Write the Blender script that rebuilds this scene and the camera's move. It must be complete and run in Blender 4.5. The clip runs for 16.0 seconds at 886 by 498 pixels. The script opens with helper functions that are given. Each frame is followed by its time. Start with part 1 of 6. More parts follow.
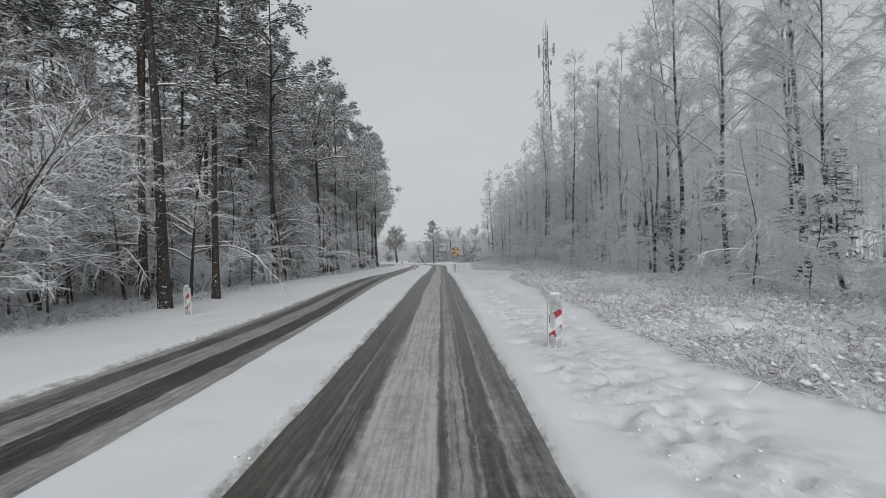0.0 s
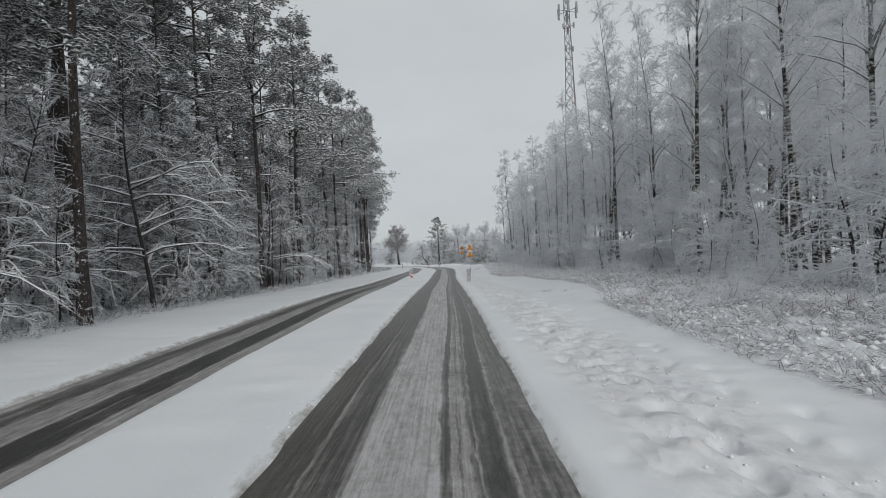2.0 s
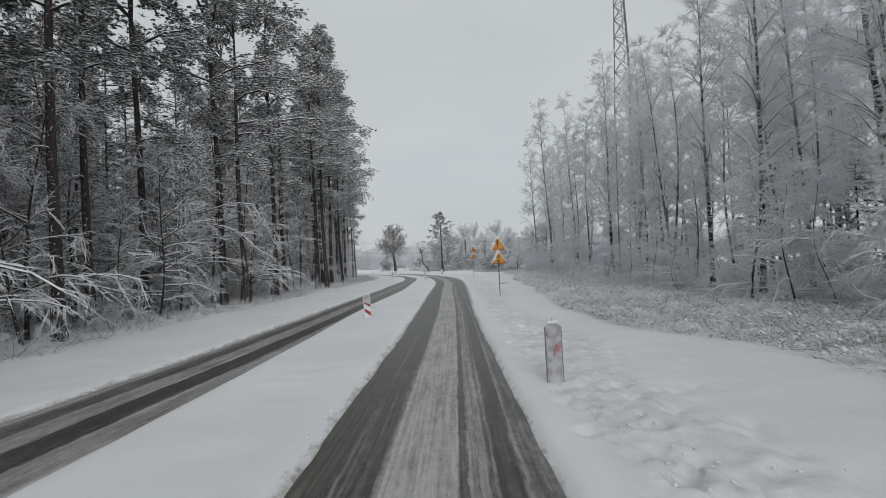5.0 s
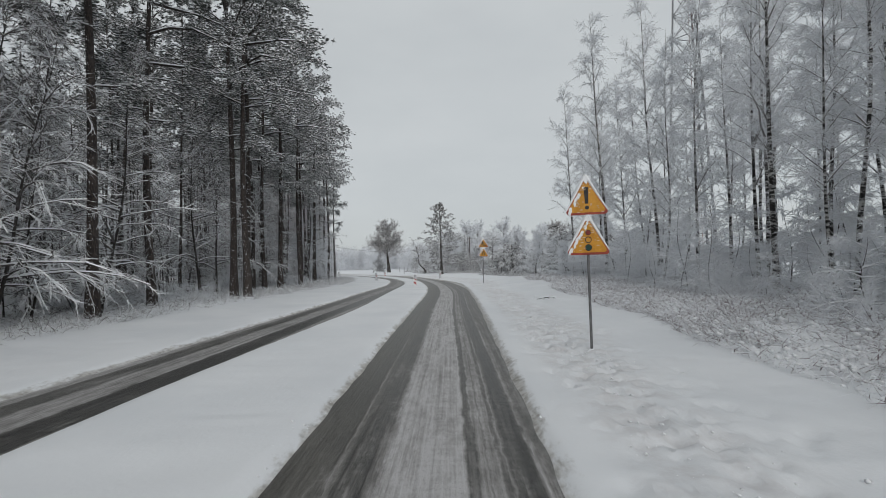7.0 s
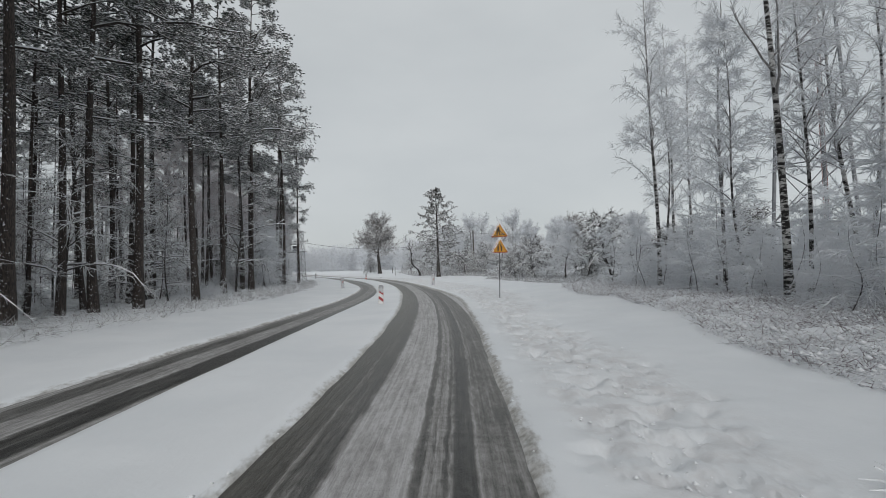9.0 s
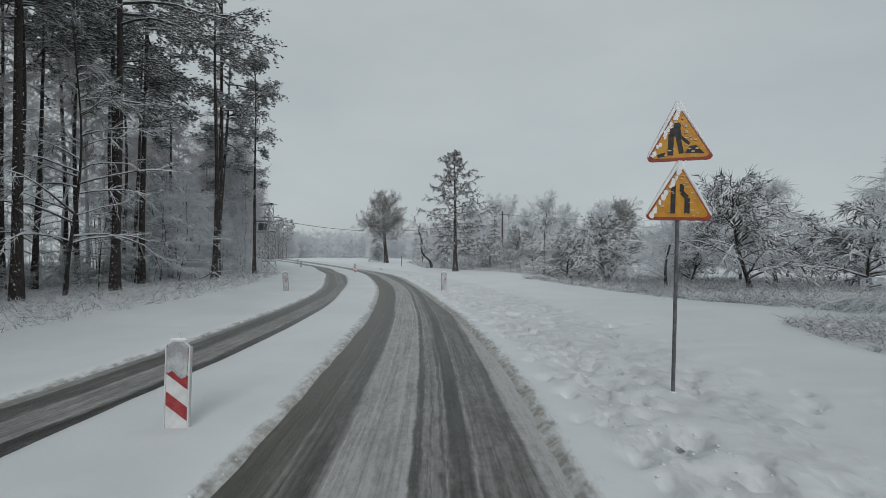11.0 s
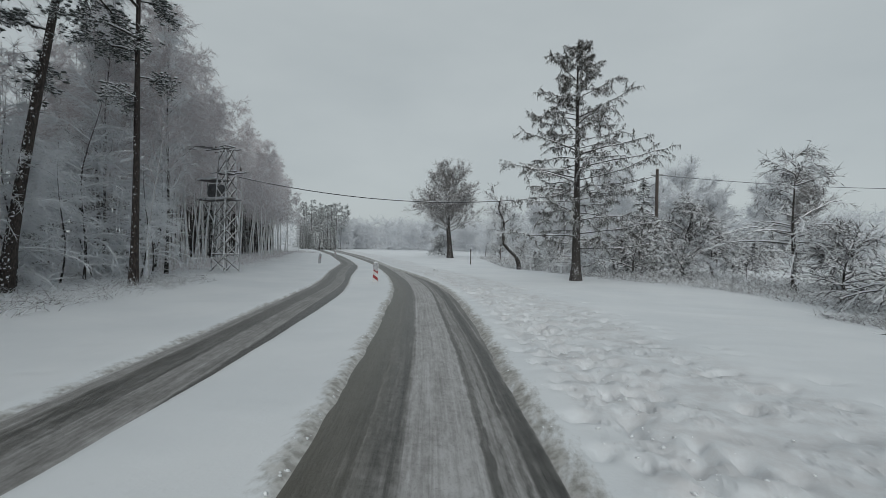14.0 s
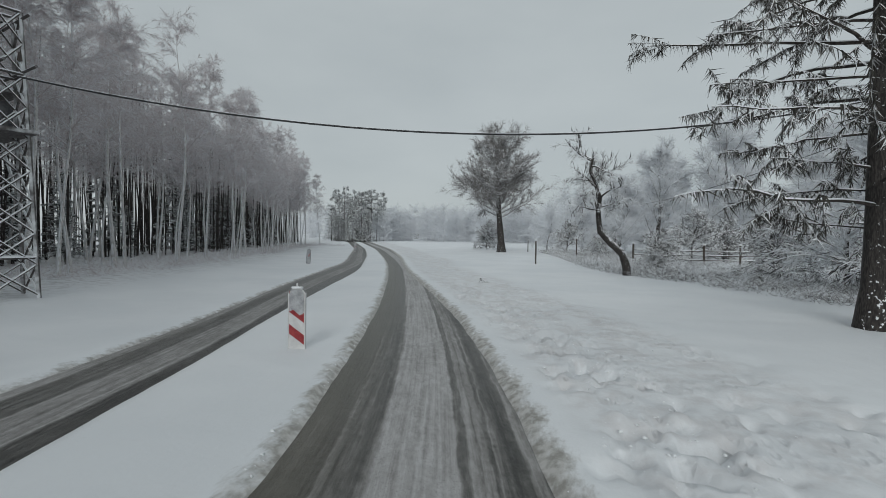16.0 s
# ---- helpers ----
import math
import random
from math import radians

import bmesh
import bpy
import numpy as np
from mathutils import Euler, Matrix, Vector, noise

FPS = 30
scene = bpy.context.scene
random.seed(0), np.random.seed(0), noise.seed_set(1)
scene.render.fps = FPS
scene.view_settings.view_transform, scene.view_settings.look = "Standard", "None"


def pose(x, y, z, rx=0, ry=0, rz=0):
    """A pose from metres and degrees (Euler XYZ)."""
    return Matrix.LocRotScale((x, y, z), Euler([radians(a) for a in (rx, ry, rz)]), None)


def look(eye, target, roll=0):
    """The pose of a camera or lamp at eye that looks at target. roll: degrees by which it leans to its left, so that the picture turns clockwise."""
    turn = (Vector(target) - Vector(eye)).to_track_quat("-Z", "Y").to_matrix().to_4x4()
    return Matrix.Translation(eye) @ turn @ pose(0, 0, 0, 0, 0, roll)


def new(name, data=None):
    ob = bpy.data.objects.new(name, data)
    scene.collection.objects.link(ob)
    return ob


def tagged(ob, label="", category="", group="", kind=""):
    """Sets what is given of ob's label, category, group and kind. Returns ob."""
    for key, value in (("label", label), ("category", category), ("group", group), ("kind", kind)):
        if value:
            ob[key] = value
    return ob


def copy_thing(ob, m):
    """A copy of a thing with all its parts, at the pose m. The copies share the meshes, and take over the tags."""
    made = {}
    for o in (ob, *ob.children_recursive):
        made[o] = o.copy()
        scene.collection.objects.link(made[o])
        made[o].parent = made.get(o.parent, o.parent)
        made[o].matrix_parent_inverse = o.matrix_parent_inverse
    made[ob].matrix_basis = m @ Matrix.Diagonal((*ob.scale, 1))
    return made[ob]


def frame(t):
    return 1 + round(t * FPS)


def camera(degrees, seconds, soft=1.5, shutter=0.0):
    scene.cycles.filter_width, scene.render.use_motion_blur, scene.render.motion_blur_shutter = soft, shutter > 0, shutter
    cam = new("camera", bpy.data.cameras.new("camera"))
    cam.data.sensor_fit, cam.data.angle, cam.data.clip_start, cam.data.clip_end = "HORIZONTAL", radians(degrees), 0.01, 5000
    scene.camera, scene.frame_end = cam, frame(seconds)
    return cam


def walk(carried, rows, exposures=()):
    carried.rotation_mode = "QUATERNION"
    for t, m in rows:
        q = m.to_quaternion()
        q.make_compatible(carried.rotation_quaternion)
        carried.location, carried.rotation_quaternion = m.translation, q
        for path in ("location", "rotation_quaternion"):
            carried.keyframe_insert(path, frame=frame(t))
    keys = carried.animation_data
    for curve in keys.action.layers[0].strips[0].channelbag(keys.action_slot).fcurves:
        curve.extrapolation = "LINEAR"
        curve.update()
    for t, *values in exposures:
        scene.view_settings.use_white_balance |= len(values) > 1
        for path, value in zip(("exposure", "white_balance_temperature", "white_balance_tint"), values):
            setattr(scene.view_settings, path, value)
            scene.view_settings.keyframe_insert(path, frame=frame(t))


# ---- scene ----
cam = camera(86.1, 16.0, soft=0.7)
PATH = [
    (0, (0.126, 3.085, 1.57), (0.13, 5.084, 1.608), -1.6),
    (0.5, (0.247, 7.476, 1.572), (0.241, 9.476, 1.617), -2.0),
    (1, (0.159, 11.825, 1.599), (0.149, 13.824, 1.642), -2.0),
    (1.5, (0.164, 15.963, 1.668), (0.143, 17.962, 1.711), -2.3),
    (2, (0.112, 19.832, 1.693), (0.089, 21.831, 1.735), -2.7),
    (2.5, (0.173, 24.134, 1.751), (0.15, 26.133, 1.798), -3.1),
    (3, (0.15, 28.382, 1.856), (0.131, 30.381, 1.906), -3.1),
    (3.5, (0.146, 32.598, 1.903), (0.124, 34.598, 1.96), -3.1),
    (4, (0.07, 36.441, 1.932), (0.043, 38.44, 1.989), -3.3),
    (4.2, (0.045, 38.071, 1.95), (0.011, 40.07, 2.007), -3.3),
    (6.3, (-0.167, 55.128, 1.662), (-0.212, 57.126, 1.731), -2.0),
    (6.5, (-0.18, 56.763, 1.601), (-0.228, 58.761, 1.662), -1.8),
    (7, (-0.115, 60.828, 1.662), (-0.162, 62.826, 1.733), -1.6),
    (7.5, (0.005, 65.199, 1.698), (-0.046, 67.197, 1.761), -1.9),
    (8, (0.052, 69.136, 1.731), (-0.001, 71.134, 1.795), -1.8),
    (8.5, (0.077, 73.597, 1.759), (0.024, 75.596, 1.829), -1.5),
    (9, (0.198, 77.547, 1.823), (0.141, 79.545, 1.892), -1.6),
    (9.2, (0.214, 79.485, 1.867), (0.155, 81.484, 1.933), -1.3),
    (11.3, (-0.522, 97.258, 1.901), (-0.677, 99.252, 1.925), 0.7),
    (11.5, (-0.67, 98.777, 1.809), (-0.84, 100.77, 1.842), 1.0),
    (12, (-1.128, 102.769, 1.782), (-1.348, 104.757, 1.807), 0.7),
    (12.5, (-1.702, 106.712, 1.804), (-1.976, 108.693, 1.823), 0.5),
    (13, (-2.428, 110.606, 1.786), (-2.756, 112.579, 1.807), 0.6),
    (13.4, (-3.047, 113.684, 1.785), (-3.405, 115.652, 1.805), 1.0),
    (13.5, (-3.19, 114.537, 1.776), (-3.567, 116.501, 1.784), 1.0),
    (14, (-3.977, 118.345, 1.846), (-4.401, 120.3, 1.839), 1.2),
    (14.5, (-4.763, 122.092, 1.896), (-5.22, 124.039, 1.881), 1.4),
    (15, (-5.62, 125.889, 1.86), (-6.12, 127.825, 1.838), 1.3),
    (15.5, (-6.559, 129.625, 1.826), (-7.1, 131.55, 1.791), 1.4),
    (16, (-7.491, 133.235, 1.848), (-8.103, 135.138, 1.8), 0.8),
]
EXPOSURES = [(0, 0.0, 6500, 10), (9.2, 0.0, 6500, 10), (11.3, -0.22, 6320, 6), (16, -0.23, 6320, 6)]
walk(cam, [(t, look(eye, target, roll)) for t, eye, target, roll in PATH], EXPOSURES)

# ---- sky and light: an even winter overcast ----
world = bpy.data.worlds.new("overcast_sky")
scene.world = world
world.use_nodes = True
wt = world.node_tree
wt.nodes.clear()
w_out = wt.nodes.new("ShaderNodeOutputWorld")
w_sky = wt.nodes.new("ShaderNodeTexSky")
w_sky.sky_type = "NISHITA"
w_sky.sun_disc = False
w_sky.sun_elevation, w_sky.sun_rotation = radians(26), radians(200)
w_bg_sky = wt.nodes.new("ShaderNodeBackground")
w_bg_sky.inputs["Strength"].default_value = 0.05
w_co = wt.nodes.new("ShaderNodeTexCoord")
w_map = wt.nodes.new("ShaderNodeMapping")
w_map.inputs["Scale"].default_value = (1.3, 1.3, 3.2)
w_noise = wt.nodes.new("ShaderNodeTexNoise")
w_noise.inputs["Scale"].default_value = 1.7
w_noise.inputs["Detail"].default_value = 6
w_noise.inputs["Roughness"].default_value = 0.5
w_ramp = wt.nodes.new("ShaderNodeValToRGB")
w_ramp.color_ramp.elements[0].position, w_ramp.color_ramp.elements[0].color = 0.25, (0.59, 0.628, 0.648, 1)
w_ramp.color_ramp.elements[1].position, w_ramp.color_ramp.elements[1].color = 0.75, (0.71, 0.745, 0.757, 1)
w_bg_cloud = wt.nodes.new("ShaderNodeBackground")
w_bg_cloud.inputs["Strength"].default_value = 0.88
w_add = wt.nodes.new("ShaderNodeMixShader")
w_add.inputs[0].default_value = 0.9
wt.links.new(w_co.outputs["Generated"], w_map.inputs[0])
wt.links.new(w_map.outputs[0], w_noise.inputs["Vector"])
wt.links.new(w_noise.outputs["Fac"], w_ramp.inputs[0])
wt.links.new(w_ramp.outputs[0], w_bg_cloud.inputs["Color"])
wt.links.new(w_sky.outputs[0], w_bg_sky.inputs["Color"])
wt.links.new(w_bg_sky.outputs[0], w_add.inputs[1])
wt.links.new(w_bg_cloud.outputs[0], w_add.inputs[2])
wt.links.new(w_add.outputs[0], w_out.inputs[0])

sun_data = bpy.data.lights.new("veiled_sun", "SUN")
sun_data.energy, sun_data.angle, sun_data.color = 1.5, radians(30), (1.0, 0.98, 0.95)
sun = new("veiled_sun", sun_data)
sun.matrix_world = look((14, -50, 44), (0, 40, 0))

# ---- materials ----
def node_material(name, rough=0.85):
    m = bpy.data.materials.new(name)
    m.use_nodes = True
    b = m.node_tree.nodes["Principled BSDF"]
    b.inputs["Roughness"].default_value = rough
    b.inputs["Specular IOR Level"].default_value = 0.3
    return m, m.node_tree.nodes, m.node_tree.links, b


def noise_node(nodes, links, scale, detail=4.0, rough=0.55, coord=None, stretch=None):
    n = nodes.new("ShaderNodeTexNoise")
    n.inputs["Scale"].default_value = scale
    n.inputs["Detail"].default_value = detail
    n.inputs["Roughness"].default_value = rough
    if coord is None:
        coord = nodes.new("ShaderNodeNewGeometry").outputs["Position"]
    if stretch:
        mp = nodes.new("ShaderNodeMapping")
        mp.inputs["Scale"].default_value = stretch
        links.new(coord, mp.inputs[0])
        coord = mp.outputs[0]
    links.new(coord, n.inputs["Vector"])
    return n.outputs["Fac"]


def ranged(nodes, links, value, lo, hi, to_lo=0.0, to_hi=1.0):
    r = nodes.new("ShaderNodeMapRange")
    r.interpolation_type = "SMOOTHSTEP"
    links.new(value, r.inputs["Value"])
    r.inputs["From Min"].default_value, r.inputs["From Max"].default_value = lo, hi
    r.inputs["To Min"].default_value, r.inputs["To Max"].default_value = to_lo, to_hi
    return r.outputs["Result"]


def blended(nodes, links, fac, a, b):
    x = nodes.new("ShaderNodeMix")
    x.data_type = "RGBA"
    if isinstance(fac, float):
        x.inputs[0].default_value = fac
    else:
        links.new(fac, x.inputs[0])
    for socket, v in ((x.inputs[6], a), (x.inputs[7], b)):
        if isinstance(v, tuple):
            socket.default_value = (*v, 1)
        else:
            links.new(v, socket)
    return x.outputs[2]


def maths(nodes, links, op, a, b=None):
    x = nodes.new("ShaderNodeMath")
    x.operation = op
    for socket, v in zip(x.inputs, (a, b)):
        if v is None:
            continue
        if isinstance(v, (int, float)):
            socket.default_value = v
        else:
            links.new(v, socket)
    return x.outputs[0]


def bumped(nodes, links, bsdf, height, strength, distance):
    bp = nodes.new("ShaderNodeBump")
    bp.inputs["Strength"].default_value, bp.inputs["Distance"].default_value = strength, distance
    links.new(height, bp.inputs["Height"])
    links.new(bp.outputs[0], bsdf.inputs["Normal"])


SNOW = (0.80, 0.815, 0.84)


def speckled(name, a, b, scale=8.0, rough=0.8, metal=0.0, bump=0.3, dist=0.01):
    """A plain surface in two tones of one colour, with grain and fine relief."""
    m, n, l, s = node_material(name, rough)
    s.inputs["Metallic"].default_value = metal
    big = noise_node(n, l, scale, 5)
    fine = noise_node(n, l, scale * 9, 3)
    f = maths(n, l, "ADD", maths(n, l, "MULTIPLY", big, 0.7), maths(n, l, "MULTIPLY", fine, 0.3))
    l.new(blended(n, l, ranged(n, l, f, 0.35, 0.65), a, b), s.inputs["Base Color"])
    bumped(n, l, s, fine, bump, dist)
    return m


def snow_laden(name, a, b, lo, hi, patch=0.5, scale=7.0, windward=0.0, snow=SNOW, grain=(1, 1, 1), glow_through=0.0):
    """Bark, needles or wood that carries snow on what faces up, and a little on the side the wind blew from."""
    m, n, l, s = node_material(name, 0.85)
    geo = n.new("ShaderNodeNewGeometry")
    xyz = n.new("ShaderNodeSeparateXYZ")
    l.new(geo.outputs["Normal"], xyz.inputs[0])
    spots = noise_node(n, l, scale, 3)
    up = maths(n, l, "ADD", xyz.outputs[2], maths(n, l, "MULTIPLY", maths(n, l, "SUBTRACT", spots, 0.5), patch * 2))
    if windward:
        up = maths(n, l, "ADD", up, maths(n, l, "MULTIPLY", maths(n, l, "MULTIPLY", xyz.outputs[1], -1.0), windward))
    tone = blended(n, l, ranged(n, l, noise_node(n, l, 14.0, 4, stretch=grain), 0.35, 0.68), a, b)
    colour = blended(n, l, ranged(n, l, up, lo, hi), tone, snow)
    l.new(colour, s.inputs["Base Color"])
    if glow_through:
        # ice needles let part of the light pass
        thin = n.new("ShaderNodeBsdfTranslucent")
        both = n.new("ShaderNodeMixShader")
        both.inputs[0].default_value = glow_through
        l.new(colour, thin.inputs[0])
        l.new(s.outputs[0], both.inputs[1])
        l.new(thin.outputs[0], both.inputs[2])
        l.new(both.outputs[0], n["Material Output"].inputs[0])
    return m


def birch_material():
    """White papery bark with dark level scars, greyer low down, with snow blown on to it."""
    m, n, l, s = node_material("birch_bark", 0.7)
    scars = noise_node(n, l, 1.0, 5, 0.7, stretch=(3.5, 3.5, 11.0))
    big = noise_node(n, l, 1.3, 3)
    tone = blended(n, l, ranged(n, l, big, 0.3, 0.7), (0.6, 0.59, 0.58), (0.42, 0.41, 0.40))
    l.new(blended(n, l, ranged(n, l, scars, 0.452, 0.512), tone, (0.022, 0.02, 0.019)), s.inputs["Base Color"])
    return m


m_bark_pine = snow_laden("pine_bark", (0.026, 0.023, 0.022), (0.078, 0.062, 0.055), 0.6, 0.74, 1.3, 13.0, 0.3, grain=(2.5, 2.5, 0.5))
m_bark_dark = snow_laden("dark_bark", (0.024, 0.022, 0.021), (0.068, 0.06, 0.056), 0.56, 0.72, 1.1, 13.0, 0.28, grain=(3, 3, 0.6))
m_limb = snow_laden("snowy_limb", (0.025, 0.022, 0.02), (0.065, 0.056, 0.05), 0.1, 0.45, 0.5, 6.0)
m_needles = snow_laden("snowy_needles", (0.025, 0.03, 0.026), (0.065, 0.072, 0.063), -0.4, 0.25, 0.9, 2.5)
m_clump = snow_laden("needle_snow", (0.06, 0.066, 0.06), (0.14, 0.15, 0.14), -0.35, 0.05, 0.7, 5.0)
m_birch = birch_material()
m_pale_stem = snow_laden("pale_stem_bark", (0.4, 0.385, 0.38), (0.66, 0.645, 0.64), 0.4, 0.7, 0.8, 6.0, 0.75, grain=(3, 3, 1.2))
m_frost = snow_laden("frosted_twigs", (0.79, 0.795, 0.81), (0.87, 0.875, 0.885), -0.5, 0.3, 0.6, 3.0, glow_through=0.6)
m_twig = snow_laden("snowy_twigs", (0.06, 0.054, 0.052), (0.15, 0.138, 0.133), -0.4, 0.2, 0.8, 3.0, glow_through=0.15)
m_larch = snow_laden("larch_twigs", (0.035, 0.033, 0.028), (0.09, 0.085, 0.075), 0.0, 0.7, 0.7, 3.0)
m_brown_twig = snow_laden("brown_twigs", (0.52, 0.465, 0.468), (0.7, 0.65, 0.655), -0.3, 0.4, 0.6, 3.0, glow_through=0.5)
m_hazel = snow_laden("hazel_twigs", (0.1, 0.09, 0.085), (0.2, 0.185, 0.18), -0.55, 0.05, 0.5, 3.0)
m_thorn = snow_laden("thorn_twigs", (0.035, 0.032, 0.03), (0.1, 0.092, 0.088), -0.15, 0.4, 0.8, 3.0)
m_deep = snow_laden("deep_twigs", (0.09, 0.084, 0.083), (0.2, 0.19, 0.187), -0.15, 0.4, 0.7, 2.0)
m_pale_limb = snow_laden("frosted_limbs", (0.16, 0.152, 0.15), (0.32, 0.31, 0.305), -0.35, 0.15, 0.5, 4.0)
m_stalk = snow_laden("snowy_stalks", (0.17, 0.137, 0.14), (0.36, 0.31, 0.315), -0.55, 0.12, 0.9, 4.0, glow_through=0.25)
m_grey_twig = snow_laden("grey_oak_twigs", (0.17, 0.16, 0.155), (0.32, 0.305, 0.3), 0.0, 0.6, 0.6, 3.0, glow_through=0.2)
m_snowcap = speckled("settled_snow", (0.78, 0.795, 0.82), (0.84, 0.85, 0.865), 5.0, 0.75, 0, 0.25, 0.02)


def ground_material():
    m, n, l, s = node_material("snow_cover", 0.75)
    big = noise_node(n, l, 0.35, 5)
    fine = noise_node(n, l, 11.0, 5, 0.55)
    lumps_ = noise_node(n, l, 3.2, 3, 0.45, stretch=(1, 0.5, 1))
    base = blended(n, l, ranged(n, l, big, 0.3, 0.7), (0.705, 0.725, 0.75), (0.765, 0.78, 0.80))
    base = blended(n, l, ranged(n, l, fine, 0.62, 0.75, 0.0, 0.25), base, (0.66, 0.67, 0.69))
    att = n.new("ShaderNodeAttribute")
    att.attribute_name = "slush"
    specks = noise_node(n, l, 16.0, 4, 0.6, stretch=(1, 0.35, 1))
    ragged = maths(n, l, "ADD", att.outputs["Fac"], maths(n, l, "MULTIPLY", maths(n, l, "SUBTRACT", noise_node(n, l, 5.0, 5, 0.65, stretch=(1, 0.4, 1)), 0.5), 0.9))
    ragged = maths(n, l, "ADD", ragged, maths(n, l, "MULTIPLY", maths(n, l, "SUBTRACT", specks, 0.5), 0.5))
    dirt = blended(n, l, ranged(n, l, noise_node(n, l, 9.0, 5), 0.35, 0.65), (0.52, 0.51, 0.495), (0.3, 0.29, 0.27))
    base = blended(n, l, ranged(n, l, ragged, 0.42, 0.8), base, dirt)
    lit = n.new("ShaderNodeAttribute")
    lit.attribute_name = "litter"
    ragged2 = maths(n, l, "MULTIPLY", lit.outputs["Fac"], ranged(n, l, noise_node(n, l, 4.5, 6, 0.7), 0.48, 0.6))
    base = blended(n, l, ragged2, base, (0.2, 0.17, 0.155))
    tr = n.new("ShaderNodeAttribute")
    tr.attribute_name = "trodden"
    soiled = maths(n, l, "MULTIPLY", tr.outputs["Fac"], ranged(n, l, noise_node(n, l, 2.6, 5, 0.65), 0.4, 0.66, 0.1, 0.5))
    base = blended(n, l, soiled, base, (0.52, 0.495, 0.495))
    l.new(base, s.inputs["Base Color"])
    pits = None
    for scale, deep in ((4.6, 0.6), (9.5, 0.4)):
        vor = n.new("ShaderNodeTexVoronoi")
        vor.inputs["Scale"].default_value = scale
        squeezed = n.new("ShaderNodeMapping")
        squeezed.inputs["Scale"].default_value = (1.0, 0.45, 1.0)
        l.new(n.new("ShaderNodeNewGeometry").outputs["Position"], squeezed.inputs[0])
        l.new(squeezed.outputs[0], vor.inputs["Vector"])
        k = ranged(n, l, vor.outputs["Distance"], 0.12, 0.5, 0.0, deep)
        pits = k if pits is None else maths(n, l, "ADD", pits, k)
    pits = maths(n, l, "MULTIPLY", pits, ranged(n, l, noise_node(n, l, 1.2, 2, 0.5), 0.4, 0.6))
    kicked = maths(n, l, "MULTIPLY", tr.outputs["Fac"], pits)
    h = maths(n, l, "ADD", maths(n, l, "MULTIPLY", lumps_, 0.3), maths(n, l, "MULTIPLY", fine, 0.07))
    h = maths(n, l, "ADD", h, maths(n, l, "MULTIPLY", kicked, 0.8))
    h = maths(n, l, "ADD", h, maths(n, l, "MULTIPLY", noise_node(n, l, 26.0, 4, 0.6), 0.07))
    bumped(n, l, s, h, 0.7, 0.06)
    return m


